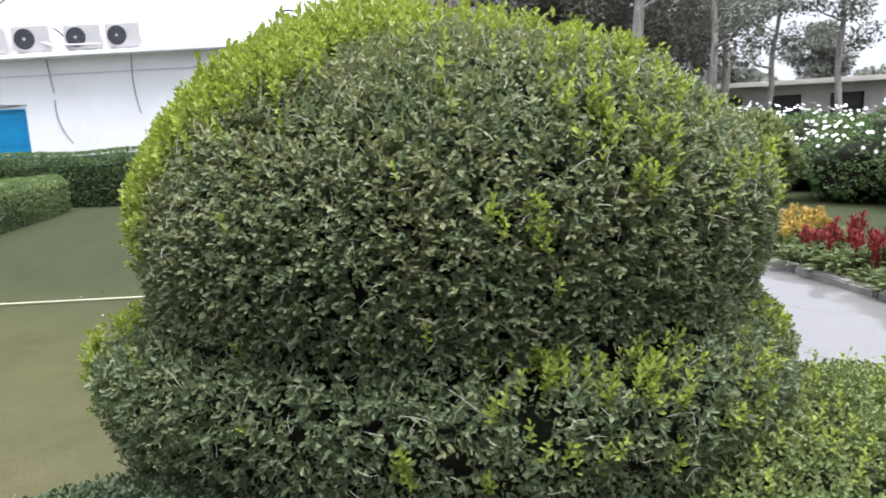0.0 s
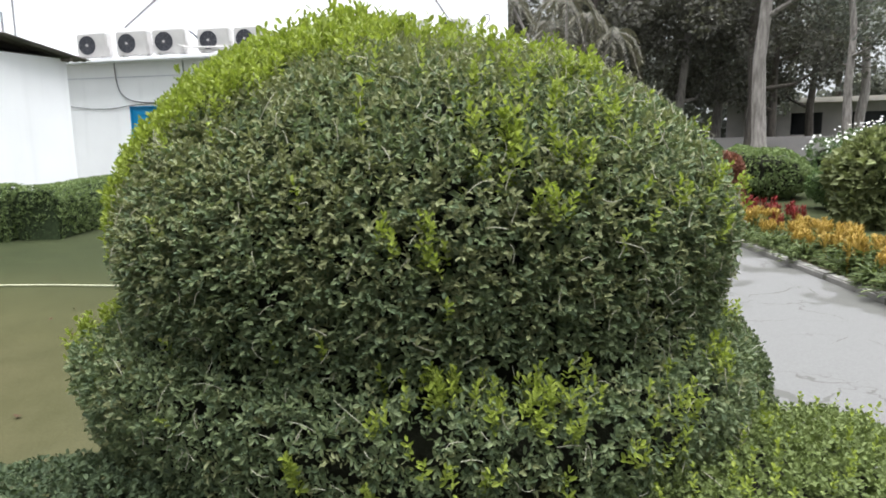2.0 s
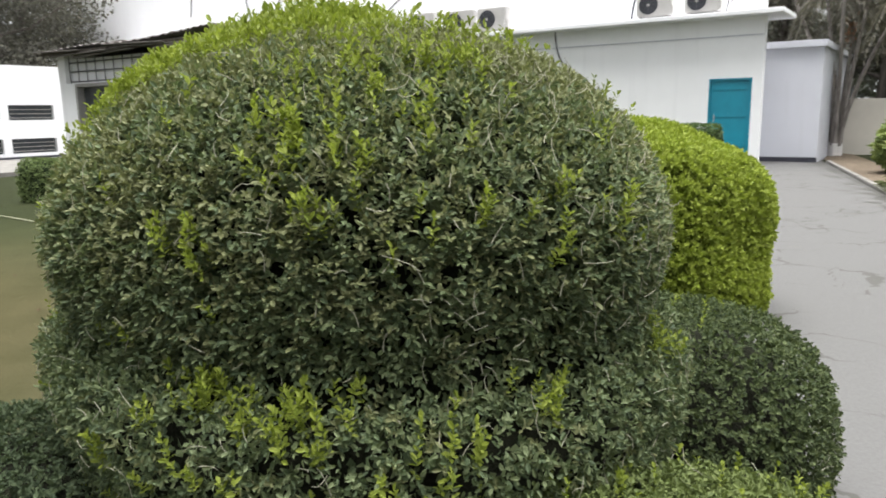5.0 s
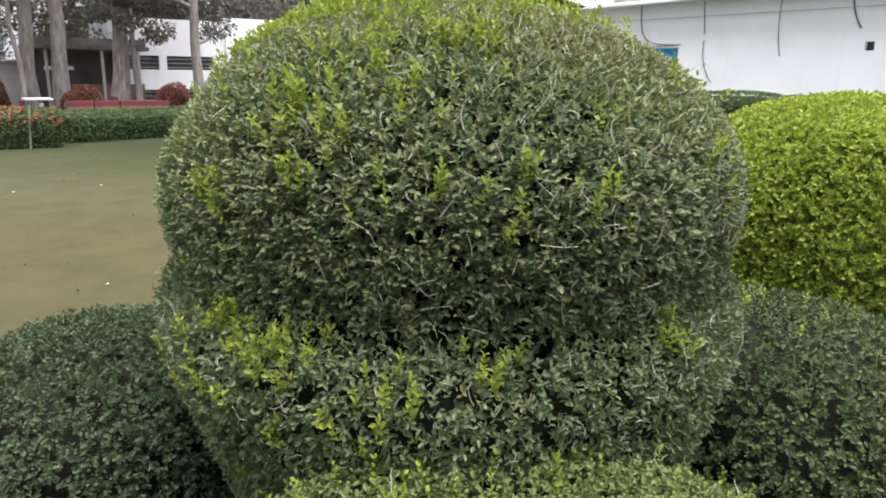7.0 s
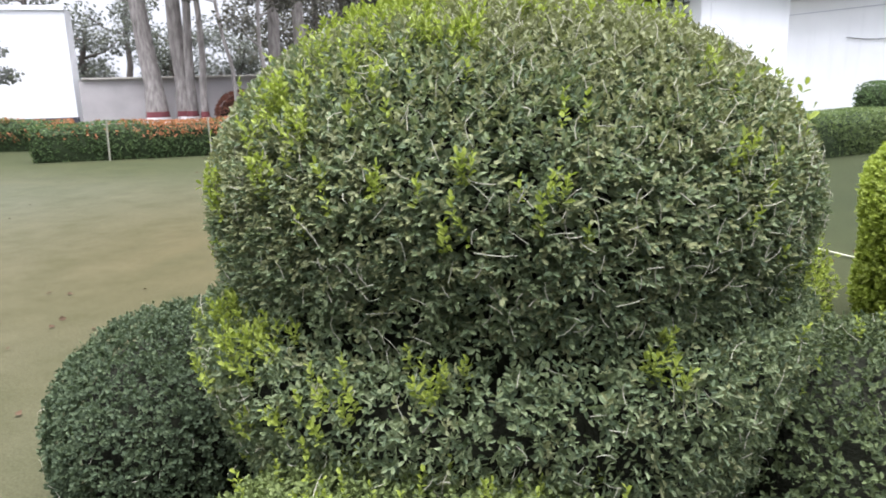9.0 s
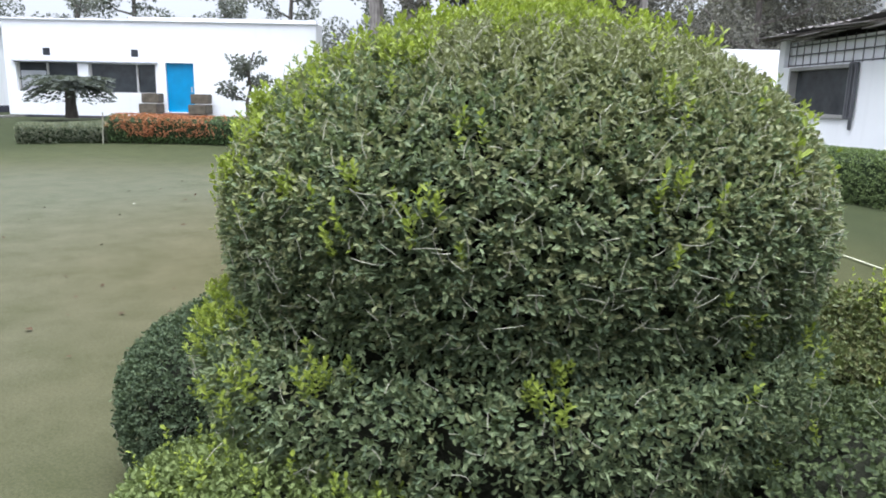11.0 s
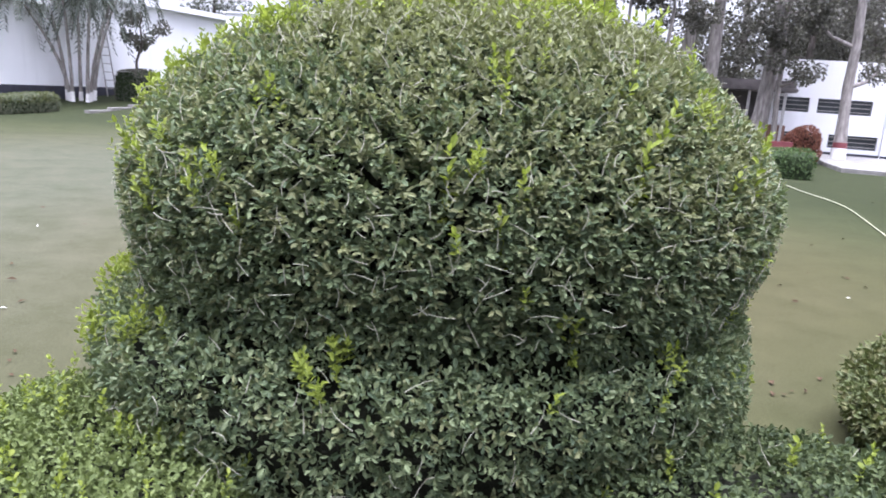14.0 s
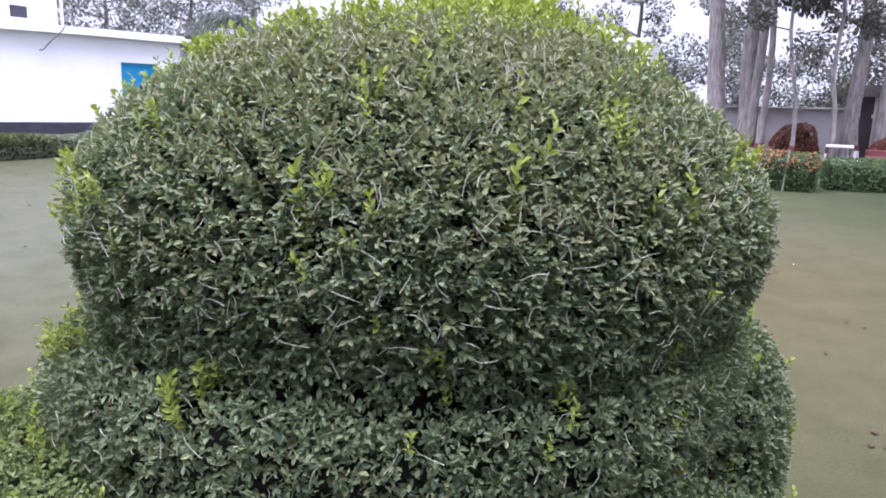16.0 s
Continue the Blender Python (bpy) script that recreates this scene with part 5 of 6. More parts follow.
# ---- lawn hose ----
pts = [grid(a, b, 0.02) for a, b in ((-2.4, 4.2), (-3.4, 4.1), (-4.5, 4.0), (-5.3, 3.92), (-6.2, 3.72), (-7.3, 3.6), (-8.4, 3.74), (-10.0, 3.85), (-11.5, 3.95), (-12.6, 3.8), (-13.6, 3.55), (-14.6, 3.45))]
cable("garden_hose", pts, 0.0085, "pale yellow garden hose lying across the lawn", M_HOSE)["category"] = "hose"


# ---- trees ----
def leaf_cloud(centres, sizes, count, length):
    """Loose leaves round clump centres, denser outside, with gaps between."""
    C = np.asarray(centres, float)
    S = np.asarray(sizes, float)
    k = rng.choice(len(C), count, p=S ** 2 / (S ** 2).sum())
    d = unit(rng.normal(0, 1, (count, 3)))
    r = S[k] * rng.uniform(0.25, 1.05, count) ** 0.6
    P = C[k] + d * r[:, None] * np.array([1.0, 1.0, 0.72])
    L = length * rng.uniform(0.5, 1.3, count)
    D = unit(d * 0.5 + rng.normal(0, 0.7, (count, 3)) - np.array([0, 0, 0.3]))
    return flat_blades(P, D, unit(rng.normal(0, 1, (count, 3)) + np.array([0, 0, 0.6])), L, L * 0.32)


def tree(at, height, radius, lean, crown_from, crown_r, label, leaf=None, bark=None, count=5000, length=0.21, band=True, clumps=14, group="garden trees", forks=5):
    x, y = at
    z = float(ground_z(x, y))
    root = thing("tree", (x, y, z), label, "tree", group)
    n = 9
    pts = [(lean[0] * (i / n) ** 1.2 + 0.06 * math.sin(i * 1.9 + x), lean[1] * (i / n) ** 1.2 + 0.06 * math.cos(i * 1.4 + y), height * i / n) for i in range(n + 1)]
    rad = [radius * (1.35 if i == 0 else 1.0) * (1 - 0.65 * i / n) for i in range(n + 1)]
    V, F = tube(pts, rad, 10)
    fast_mesh("trunk", V, F, bark or M_BARK, root, smooth=True)
    if band:
        V, F = tube([(p[0], p[1], zz) for p, zz in ((pts[0], 0.0), (pts[0], 0.25), (pts[0], 0.48))], [radius * 1.42, radius * 1.27, radius * 1.17], 12)
        fast_mesh("lime_band", V, F, M_LIME, root, smooth=True)["label"] = "lime-painted trunk foot"
        V, F = tube([(pts[0][0], pts[0][1], 0.48), (pts[0][0] * 0.9, pts[0][1] * 0.9, 0.66)], [radius * 1.19, radius * 1.12], 12)
        fast_mesh("red_band", V, F, M_REDBAND, root, smooth=True)["label"] = "red oxide band"
    centres, sizes = [], []
    for k in range(forks):
        f = crown_from + (1 - crown_from) * (k + 0.3) / forks
        i = min(int(f * n), n - 1)
        p = np.array(pts[i])
        a = 2.4 * k + x
        reach = crown_r * rng.uniform(0.5, 0.95)
        q = p + np.array([math.cos(a) * reach, math.sin(a) * reach, reach * rng.uniform(0.3, 0.8)])
        mid = (p + q) / 2 + np.array([0, 0, -0.12 * reach])
        V, F = tube([p, mid, q], [rad[i] * 0.55, rad[i] * 0.38, rad[i] * 0.15], 6)
        fast_mesh("limb", V, F, bark or M_BARK, root, smooth=True)
        centres += [q, (mid + q) / 2]
        sizes += [crown_r * 0.42, crown_r * 0.3]
    base = height * crown_from
    for k in range(clumps):
        a, f = rng.uniform(0, 2 * math.pi), rng.random()
        rr = crown_r * rng.uniform(0.15, 0.95) * (1 - 0.35 * f)
        p = np.array(pts[min(n, int(n * (crown_from + (1 - crown_from) * f)))])
        centres.append(np.array([p[0] + math.cos(a) * rr, p[1] + math.sin(a) * rr, base + (height - base) * (0.1 + f)]))
        sizes.append(crown_r * rng.uniform(0.22, 0.42))
    V, F = leaf_cloud(centres, sizes, count, length)
    tagged(fast_mesh("crown", V, F, leaf or M_TREE, root), kind="stuff")
    return root


T = "tall pale-barked tree with a lime-painted foot behind the hedge"
for s, c, h, r, lean, cf, cr in ((-24.5, -2.7, 13, 0.33, (-1.7, 0.3), 0.50, 2.6), (-24.6, -1.8, 14, 0.29, (-0.5, 0.2), 0.48, 2.8), (-24.2, -1.6, 12, 0.17, (0.5, 0.3), 0.55, 1.8), (-23.2, -1.15, 11, 0.12, (0.1, 0.2), 0.50, 1.8), (-22.2, -0.1, 9, 0.07, (-0.9, -0.5), 0.42, 1.3),
                                 (-22.4, 0.85, 8, 0.08, (-0.2, -0.2), 0.36, 1.4), (-25.2, 1.35, 13, 0.25, (0.2, 0.1), 0.40, 2.6), (-25.0, 2.25, 13, 0.26, (-0.2, 0.3), 0.32, 2.8), (-25.0, 4.0, 13, 0.29, (0.5, 0.7), 0.34, 2.8), (-24.7, 4.5, 7, 0.11, (0.1, -0.5), 0.34, 1.3), (-24.6, 6.55, 11, 0.19, (-0.2, 0.1), 0.24, 1.6)):
    tree(grid(s, c)[:2], h, r, lean, cf, cr, T, M_TREE, count=5200, length=0.13)
for k in range(9):
    s, c = -31.5 - 3.0 * (k % 3), -6.0 + 3.2 * k
    dense = k >= 3
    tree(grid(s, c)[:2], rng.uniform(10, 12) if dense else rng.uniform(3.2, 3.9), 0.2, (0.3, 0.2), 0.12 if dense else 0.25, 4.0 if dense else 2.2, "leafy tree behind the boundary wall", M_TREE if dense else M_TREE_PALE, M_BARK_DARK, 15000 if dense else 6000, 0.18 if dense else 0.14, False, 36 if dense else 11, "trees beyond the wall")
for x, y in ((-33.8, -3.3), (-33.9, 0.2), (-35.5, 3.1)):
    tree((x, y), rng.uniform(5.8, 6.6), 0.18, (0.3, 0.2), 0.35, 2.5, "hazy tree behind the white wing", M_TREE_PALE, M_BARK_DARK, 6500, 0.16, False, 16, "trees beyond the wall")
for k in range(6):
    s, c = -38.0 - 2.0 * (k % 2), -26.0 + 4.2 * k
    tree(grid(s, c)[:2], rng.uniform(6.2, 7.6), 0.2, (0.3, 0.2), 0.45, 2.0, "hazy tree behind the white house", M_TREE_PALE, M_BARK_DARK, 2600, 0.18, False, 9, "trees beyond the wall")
# the wood to the east
WOOD = [(17.5, 9.3, 0.21), (23, 9.5, 0.2), (24, 13.5, 0.22), (25, 17.5, 0.2), (27, 11, 0.25), (28, 15, 0.2), (30, 19, 0.24), (23, 20.5, 0.2), (27, 23, 0.24), (31, 8, 0.2), (34, 12, 0.22), (33, 16, 0.2), (36, 21, 0.25), (31, 25, 0.2),
        (35, 4, 0.22), (30, 3, 0.16), (40, 1, 0.22), (47, 14, 0.25), (50, 8, 0.25), (50, 2, 0.25), (48, -4, 0.25), (52, -12, 0.25), (44, 20, 0.22), (22, 25, 0.2), (18.5, 28, 0.2), (25, 29, 0.22), (21, 18.5, 0.14), (29, 20.5, 0.2)]
for k, (x, y, r) in enumerate(WOOD):
    near = k < 1
    # before the sheds the trees stand apart, with high thin crowns; behind them they are low
    open_end = y < 0.45 * x
    thin = open_end and x < 42
    # far trees take the leaf colour that has haze mixed in
    tree((x, y), rng.uniform(9, 13) * (0.72 if thin else 0.5 if open_end else 1.0), r * (0.8 if thin else 1.0), (0.1, 0.05) if near else (rng.uniform(0.2, 1.0), rng.uniform(-0.6, 0.6)), 0.5 if thin else 0.42 if near else 0.26, 2.0 if near or open_end else 2.9,
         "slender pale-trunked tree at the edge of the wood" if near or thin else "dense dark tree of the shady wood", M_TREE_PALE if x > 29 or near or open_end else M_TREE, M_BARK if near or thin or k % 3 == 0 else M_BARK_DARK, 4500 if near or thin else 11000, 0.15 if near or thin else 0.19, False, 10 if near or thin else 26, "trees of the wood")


def far_wood(a0, a1, n, heights, label):
    az = np.radians(rng.uniform(a0, a1, n))
    d = rng.uniform(46, 58, n)
    top = np.interp(np.degrees(az), *heights) * (0.8 + 0.2 * np.sin(az * 37.0))
    z = top * rng.random(n) ** 0.8
    P = np.stack([np.cos(az) * d, np.sin(az) * d, z], 1)
    L = rng.uniform(0.25, 0.6, n)
    V, F = flat_blades(P, rng.normal(0, 1, (n, 3)), rng.normal(0, 1, (n, 3)), L, L * 0.36)
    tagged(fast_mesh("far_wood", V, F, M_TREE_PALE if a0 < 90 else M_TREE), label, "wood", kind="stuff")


far_wood(8, 66, 42000, ([8, 20, 27, 36, 66], [3.2, 4.0, 5.0, 10.5, 13.0]), "dense hazy far wood behind the garden trees")
far_wood(96, 126, 26000, ([96, 100, 120, 126], [6.0, 9.5, 9.5, 5.0]), "dark far wood behind the house with the green door")


# ---- palms ----
def palm(at, label, stems, height, spread, fronds, lime=True, droop=1.0, leaf=None, thick=1.0, ring=0.12):
    x, y = at
    root = thing("palm", (x, y, float(ground_z(x, y))), label, "palm")
    for k in range(stems):
        a = 2 * math.pi * k / stems + 0.3
        lean = spread * (0.3 + 0.7 * (k % 3) / 2)
        h = height * (0.8 + 0.25 * ((k * 7) % 5) / 4)
        pts = [(math.cos(a) * (ring * (1 - 0.4 * (k % 2)) + lean * (i / 6) ** 1.7), math.sin(a) * (ring * (1 - 0.4 * (k % 2)) + lean * (i / 6) ** 1.7), h * i / 6) for i in range(7)]
        V, F = tube(pts, [(0.052 - 0.022 * i / 6) * thick for i in range(7)], 8)
        fast_mesh("stem", V, F, M_BARK, root, smooth=True)
        if lime:
            V, F = tube([pts[0], tuple(0.5 * (p + q) for p, q in zip(pts[0], pts[1]))], [0.062 * thick, 0.056 * thick], 8)
            fast_mesh("lime_band", V, F, M_LIME, root, smooth=True)
        P, D, N, L, Wd = [], [], [], [], []
        for f in range(fronds):
            b = 2 * math.pi * f / fronds + k
            up = rng.uniform(0.1, 1.0)
            tip = np.array(pts[-1])
            dirn = np.array([math.cos(b), math.sin(b), 0])
            ln = rng.uniform(0.9, 1.5)
            rib = []
            for i in range(9):
                t = i / 8
                rib.append(tip + dirn * ln * t * (1 - 0.15 * t) + np.array([0, 0, up * ln * t - droop * ln * 1.05 * t * t]))
            V, F = tube(rib, [0.012 * (1 - 0.8 * i / 8) for i in range(9)], 4)
            fast_mesh("frond_rib", V, F, M_PALM, root)
            for i in range(1, 9):
                for sgn in (-1, 1):
                    for e in (0, 0.33, 0.67):
                        q = rib[i] * (1 - e) + rib[i - 1] * e
                        sd = np.cross(dirn, (0, 0, 1)) * sgn
                        P.append(q)
                        D.append(sd * 0.8 + dirn * 0.6 - np.array([0, 0, 0.45 * droop]) + rng.normal(0, 0.1, 3))
                        N.append(np.array([0, 0, 1.0]))
                        L.append(0.34 * (1 - 0.4 * abs(i / 8 - 0.45)))
                        Wd.append(0.026)
        V, F = leaf_blades(np.array(P), np.array(D), np.array(N), np.array(L), np.array(Wd))
        tagged(fast_mesh("fronds", V, F, leaf or M_PALM, root), kind="stuff")
    return root


east = palm((17.1, 16.2), "clump of slender palms with lime-painted feet and drooping dry fronds", 7, 5.6, 1.9, 10, droop=1.5, leaf=M_DRYFROND, thick=1.5)
P = np.array([0.15, -0.1, 3.9]) + rng.normal(0, 1, (90, 3)) * np.array([0.09, 0.09, 0.22])
V, F = leaf_blades(P, rng.normal(0, 0.25, (90, 3)) + np.array([0, 0, -1.0]), rng.normal(0, 1, (90, 3)), np.full(90, 0.16), np.full(90, 0.012))
tagged(fast_mesh("fruit_stalk", V, F, M_ORANGE, east), "hanging orange fruit stalks", kind="stuff")
palm(grid(-19.6, -19.2)[:2], "clump of pale-stemmed palms with lime-painted feet before the white wing", 7, 4.6, 1.7, 13, droop=1.7, ring=0.55, thick=1.3)


def cycad(at):
    x, y = at
    root = thing("cycad", (x, y, float(ground_z(x, y)) + 0.1), "dark cycad with a stout trunk and a flat crown of fronds", "cycad")
    V, F = tube([(0, 0, 0), (0, 0, 0.5), (0, 0, 1.1)], [0.22, 0.17, 0.16], 10)
    fast_mesh("trunk", V, F, M_BARK_DARK, root, smooth=True)
    P, D, N, L, Wd = [], [], [], [], []
    for f in range(60):
        b = 2 * math.pi * f / 60 * 7.3
        dirn = np.array([math.cos(b), math.sin(b), 0])
        up = 0.10 + 0.55 * (f % 5) / 4
        ln = 1.35
        for i in range(2, 25):
            t = i / 24
            q = np.array([0, 0, 1.1]) + dirn * ln * t + np.array([0, 0, up * ln * t - 0.50 * ln * t * t])
            for sgn in (-1, 1):
                P.append(q)
                D.append(np.cross(dirn, (0, 0, 1)) * sgn * 0.9 + dirn * 0.5 + np.array([0, 0, rng.uniform(-0.5, 0.3)]))
                N.append(np.array([0, 0, 1.0]) + rng.normal(0, 0.5, 3))
                L.append(0.22)
                Wd.append(0.04)
    V, F = leaf_blades(np.array(P), np.array(D), np.array(N), np.array(L), np.array(Wd))
    tagged(fast_mesh("fronds", V, F, M_PALM, root), kind="stuff")


cycad(grid(-22.6, -13.2)[:2])
tree(grid(-23.2, -7.35)[:2], 2.4, 0.07, (0.2, 0.1), 0.35, 0.8, "small grey-green cloud-pruned ornamental tree by the white house", M_TREE_PALE, M_BARK_DARK, 1000, 0.15, False, 5, "", 4)
tree(grid(-22.0, -18.8)[:2], 3.1, 0.07, (0.2, 0.3), 0.62, 0.85, "small dark spreading ornamental tree before the white wing", M_TREE, M_BARK_DARK, 1100, 0.14, False, 4, "", 4)


# ---- ladder by the white wing ----
def ladder():
    p = grid(-21.6, -19.75)
    root = thing("ladder", (p[0], p[1], float(ground_z(p[0], p[1]))), "grey metal ladder leaning on the white wing", "ladder", turn=BACK)
    for x in (0.0, 0.5):
        part("rail", cyl(bmesh.new(), (x, 0.0, 0.0), (x, 0.5, 3.0), 0.025, n=8), M_FRAME, root)
    for k in range(9):
        z = 0.3 + 0.31 * k
        part("rung", cyl(bmesh.new(), (0, z / 6, z), (0.5, z / 6, z), 0.016, n=6), M_FRAME, root)


ladder()
hedge("square_bush", grid(-21.8, -18.1), grid(-20.6, -18.1), 1.0, 1.1, M_TREE, "dark square-clipped bush by the palms", density=260, seed=19, leaf_len=0.06, wobble=0.02)["category"] = "bush"
hedge("clipped_hedge", grid(-23.2, -18.1), grid(-21.95, -18.1), 0.7, 0.65, M_TREE, "low dark clipped hedge beside the square bush", density=240, seed=23, leaf_len=0.06)
bm = bmesh.new()
for k in range(11):
    s = -28.0 + k
    p = grid(s + 0.5, -16.6)
    z = float(ground_z(p[0], p[1]))
    box(bm, s, s + 0.985, -16.76, -16.52, z - 0.12, z + 0.07, bevel=0.01)
strip = part("kerb_west", bm, M_KERB)
strip.rotation_euler = (0, 0, GRID_TURN)
tagged(strip, "pale kerb strip before the white wing", "kerb", kind="structure")

# ---- garden beyond the path ----
GARDEN = [(10.12, 3.0, 0.54, 1.3, M_LIGHTSHRUB, 0.17, "large broad-leaved drooping green garden shrub", 1500), (14.1, 10.5, 0.86, 1.42, M_LIMESHRUB, 0.16, "rounded light green broad-leaved shrub", 1300), (10.72, 6.0, 0.45, 1.0, M_REDLEAF, 0.05, "rounded copper-red clipped shrub", 4200),
          (13.0, 6.6, 1.0, 1.05, M_SOFTHEDGE, 0.06, "rounded dark green shrub behind the copper one", 3000), (12.0, 4.0, 0.8, 1.0, M_HEDGE, 0.06, "rounded grey-green shrub in the garden", 2600), (19.0, 12.3, 0.8, 1.0, M_SHRUB, 0.1, "small green shrub at the far lawn", 1500)]
for i, (x, y, r, h, leaf, ll, label, n) in enumerate(GARDEN):
    k = [(r * 0.6, 0.0), (r * 0.95, h * 0.25), (r, h * 0.5), (r * 0.85, h * 0.78), (r * 0.45, h * 0.97), (0.0, h)]
    clipped_bush("garden_shrub", (x, y, 0), k, n, leaf, ll, label, "shrub", 31.0 + i, wobble=0.12, stem=ll * 1.4, leaves=4, shrink=0.15)


def flower_shrubs():
    for i, (x, y, r, h) in enumerate(((11.2, 1.6, 1.0, 1.25), (12.8, 2.9, 1.1, 1.35), (14.6, 4.6, 1.1, 1.35), (10.6, 0.2, 1.0, 1.35), (13.2, 0.6, 1.2, 1.5), (16.5, 6.0, 1.2, 1.3))):
        k = [(r * 0.6, 0.0), (r * 0.95, h * 0.25), (r, h * 0.5), (r * 0.85, h * 0.78), (r * 0.45, h * 0.97), (0.0, h)]
        root = clipped_bush("flowering_shrub", (x, y, 0), k, 1800, M_HEDGE, 0.062, "loose green shrub covered with white daisy-like flowers", "shrub", 51.0 + i, wobble=0.18, stem=0.09, leaves=4, shrink=0.2, group="white-flowering shrubs")
        P, N = revolved(smooth_profile(k), 51.0 + i, 0.18, 260)
        m = (P[:, 2] > h * 0.55)
        P, N = P[m] + N[m] * 0.10 + np.array([0, 0, 0.06]), N[m]
        PV, DV, NV = [], [], []
        face = unit(N + np.array([-0.3, -0.3, 0.5]) + rng.normal(0, 0.3, N.shape))
        a = unit(np.cross(face, rng.normal(0, 1, face.shape)))
        b = np.cross(face, a)
        for q in range(6):
            t = q * math.pi / 3
            PV.append(P)
            DV.append(math.cos(t) * a + math.sin(t) * b)
            NV.append(face)
        P, D, N = np.concatenate(PV), np.concatenate(DV), np.concatenate(NV)
        V, F = leaf_blades(P, D, N, np.full(len(P), 0.036), np.full(len(P), 0.013), 0.1)
        tagged(fast_mesh("blossom", V, F, M_PETAL, root), "white daisy-like blossoms", kind="stuff")


flower_shrubs()


def plume_plant(kind, material, label, n_stalks, h):
    """A bedding plant: a leafy foot and feathery plumes."""
    root = thing(kind, (0, 0, 0), label, "flower", "bedding flowers along the kerb")
    n = 170
    P = np.stack([rng.normal(0, 0.2, n), rng.normal(0, 0.2, n), rng.uniform(0.02, h * 0.68, n)], 1)
    D = unit(np.stack([P[:, 0], P[:, 1], np.full(n, 0.06)], 1) + rng.normal(0, 0.05, (n, 3)))
    V, F = leaf_blades(P * np.array([0.4, 0.4, 1]), D, np.tile([0, 0, 1.0], (n, 1)), rng.uniform(0.07, 0.12, n), rng.uniform(0.014, 0.022, n))
    tagged(fast_mesh("leaves", V, F, M_BEDLEAF, root), kind="stuff")
    for k in range(n_stalks):
        x, y = rng.normal(0, 0.075, 2)
        hh = h * rng.uniform(0.75, 1.1)
        m = 60
        t = rng.random(m)
        a = rng.uniform(0, 2 * math.pi, m)
        rr = 0.026 * (1 - t) ** 0.7 + 0.004
        Q = np.stack([x + rr * np.cos(a), y + rr * np.sin(a), hh * (0.62 + 0.38 * t)], 1)
        D = np.stack([np.cos(a), np.sin(a), np.full(m, 1.0)], 1)
        V, F = leaf_blades(Q, D, np.stack([np.cos(a), np.sin(a), np.zeros(m)], 1), np.full(m, 0.05), np.full(m, 0.008))
        spike = tube([(x, y, 0.0), (x, y, hh * 0.5), (x, y, hh * 0.8), (x, y, hh)], [0.004, 0.02, 0.016, 0.004], 5)
        quads = np.asarray(spike[1], int)
        V, F = join([(V, F), (spike[0], np.concatenate([quads[:, [0, 1, 2]], quads[:, [0, 2, 3]]]))])
        fast_mesh("plume", V, F, material, root)
    return root


def bedding():
    reds = [plume_plant("plume_flower", M_RED, "feathery crimson plume flower in the bed", 4, 0.36) for _ in range(2)]
    yels = [plume_plant("plume_flower", M_YELLOW, "feathery golden plume flower in the bed", 5, 0.34) for _ in range(2)]
    greens = [plume_plant("bedding_plant", M_BEDLEAF, "low leafy green bedding plant not yet in flower", 0, 0.24) for _ in range(2)]
    spots = 0
    t = -7.0
    while t < 21.5 and spots < 200:
        for off in (0.22, 0.42, 0.64, 0.88):
            wave = math.sin(t * 1.35 + off) + 0.6 * math.sin(t * 0.63 + 2 * off)
            red = wave + rng.normal(0, 0.35) > (0.45 if off < 0.7 else 0.0)
            src = (greens if off < 0.3 else reds if red else yels)[int(rng.integers(2))]
            p = along(t + rng.uniform(-0.12, 0.12), off + rng.uniform(-0.07, 0.07), 0.04)
            m = Matrix.Translation(p) @ Matrix.Rotation(rng.uniform(0, 6.28), 4, "Z")
            ob = copy_thing(src, m)
            s = rng.uniform(0.8, 1.2)
            ob.scale = (s, s, s)
            spots += 1
        t += 0.34 if t < 8 else 0.7
    for i, ob in enumerate(reds + yels + greens):
        ob.location = along(-7.6 - 0.35 * i, 0.5, 0.04)


bedding()


# ---- small things ----
def stakes():
    for s, c in ((-14.8, -3.1), (-14.7, -1.0), (-14.75, 0.15), (-17.5, -9.75)):
        p = grid(s, c)
        z = float(ground_z(p[0], p[1]))
        ob = part("stake", cyl(bmesh.new(), (0, 0, 0), (rng.uniform(-0.06, 0.06), 0.03, 0.85), 0.022, 0.018, n=7), M_TWIG)
        ob.location = (p[0], p[1], z)
        tagged(ob, "thin pale wooden stake by the hedge", "stake", "hedge stakes")


stakes()


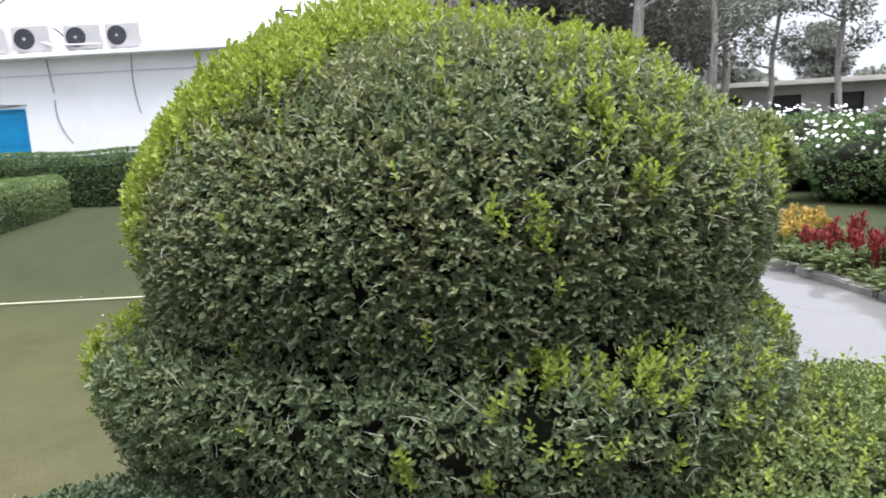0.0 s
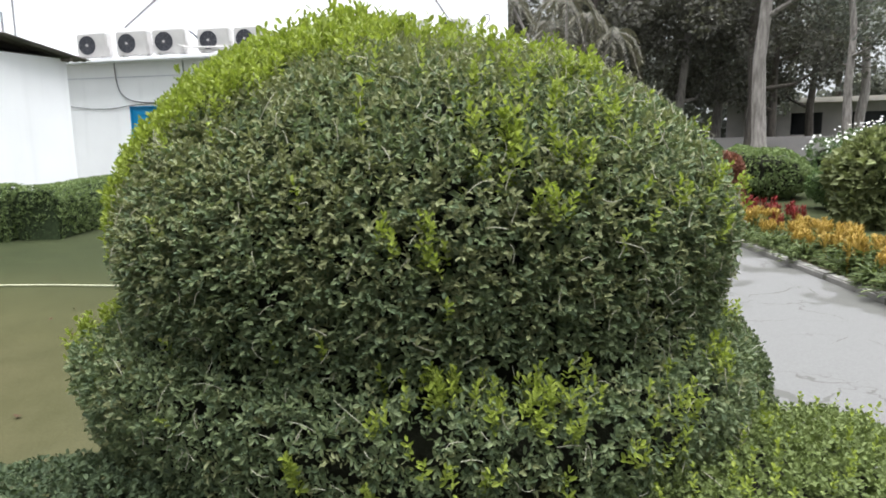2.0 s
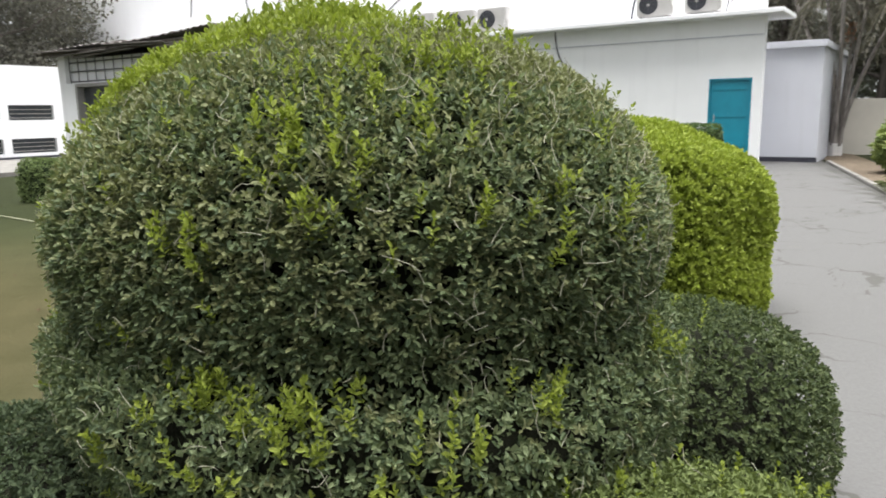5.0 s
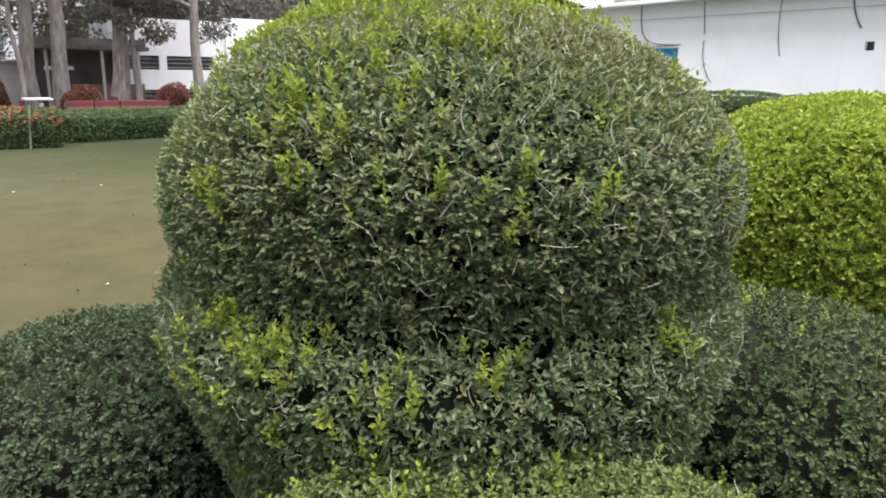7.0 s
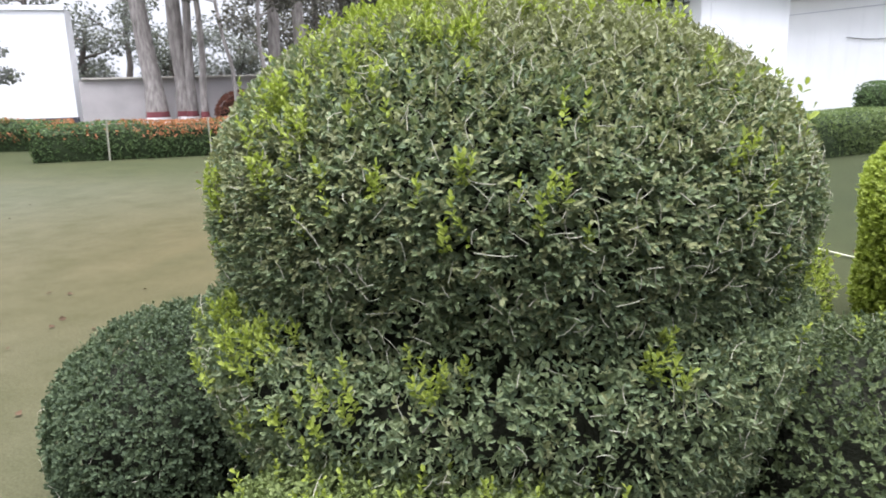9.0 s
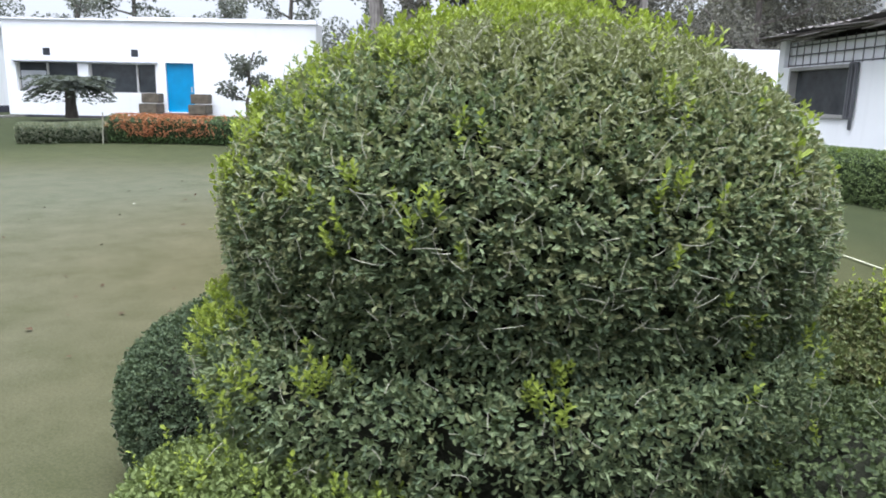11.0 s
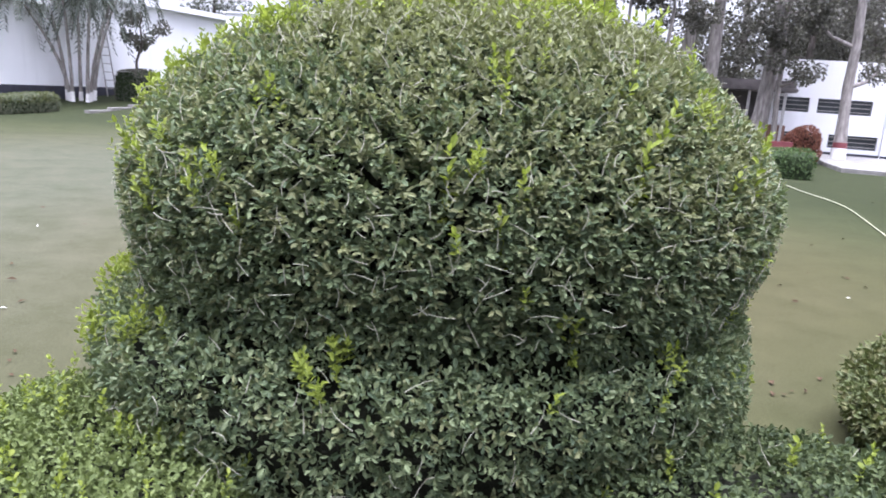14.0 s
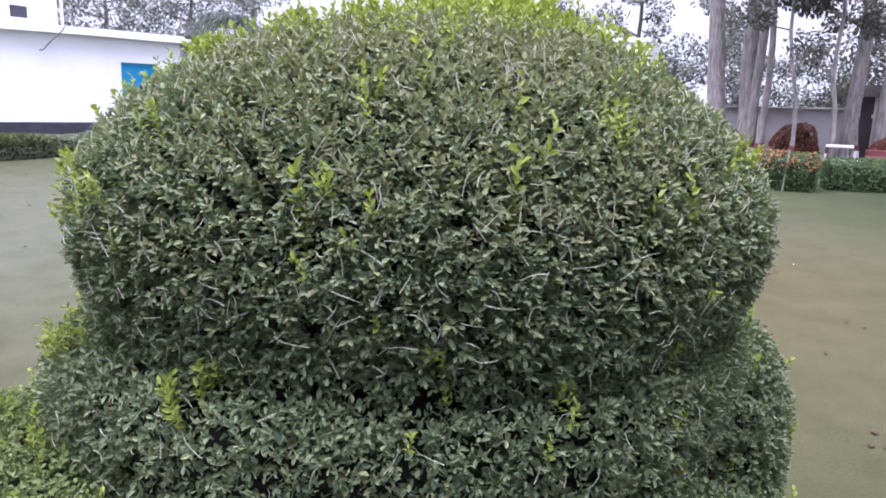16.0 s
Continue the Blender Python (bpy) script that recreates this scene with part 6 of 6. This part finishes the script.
def garden_table():
    p = grid(-21.6, 1.1)
    root = thing("garden_table", (p[0], p[1], float(ground_z(p[0], p[1]))), "small white-topped garden table under the trees", "table", turn=BACK)
    part("tabletop", boxes((-0.55, 0.55, -0.35, 0.35, 0.70, 0.75), bevel=0.01), M_CASE, root)
    for x in (-0.48, 0.48):
        for y in (-0.28, 0.28):
            part("leg", cyl(bmesh.new(), (x, y, 0), (x, y, 0.70), 0.02, n=6), M_GRILLE, root)


garden_table()
for s, c, r, h in ((-23.0, -0.15, 0.62, 1.27), (-22.4, 5.0, 0.52, 1.08), (-22.5, 2.4, 0.55, 1.0)):
    p = grid(s, c)
    k = [(r * 0.6, 0.0), (r * 0.95, h * 0.25), (r, h * 0.5), (r * 0.85, h * 0.78), (r * 0.45, h * 0.97), (0.0, h)]
    clipped_bush("red_shrub", (p[0], p[1], float(ground_z(p[0], p[1]))), k, 1500, M_REDLEAF, 0.07, "dark red-leaved shrub under the trees", "shrub", 71.0 + s, wobble=0.1, stem=0.09, leaves=4, shrink=0.12)


def fallen_leaves():
    n = 520
    a = rng.uniform(0, 2 * math.pi, n)
    r = 2.4 + 13.0 * rng.random(n) ** 1.5
    P = np.stack([np.cos(a) * r, np.sin(a) * r, np.zeros(n)], 1)
    P[:, 2] = ground_z(P[:, 0], P[:, 1]) + 0.012
    D = np.stack([np.cos(a * 7), np.sin(a * 7), rng.uniform(0, 0.3, n)], 1)
    V, F = leaf_blades(P, D, np.tile([0, 0, 1.0], (n, 1)) + rng.normal(0, 0.3, (n, 3)), rng.uniform(0.03, 0.07, n), rng.uniform(0.012, 0.025, n))
    tagged(fast_mesh("fallen_leaves", V, F, M_DRYLEAF), "scattered dry brown leaves on the lawn", "leaves", kind="stuff")
    P, D = P[::9] * 0.9 + np.array([0.3, -0.2, 0.0]), D[::9]
    P[:, 2] = ground_z(P[:, 0], P[:, 1]) + 0.012
    n = len(P)
    V, F = leaf_blades(P, D, np.tile([0, 0, 1.0], (n, 1)), rng.uniform(0.02, 0.045, n), rng.uniform(0.01, 0.02, n))
    tagged(fast_mesh("fallen_petals", V, F, M_PETAL), "few pale petals lying on the lawn", "petals", kind="stuff")


fallen_leaves()
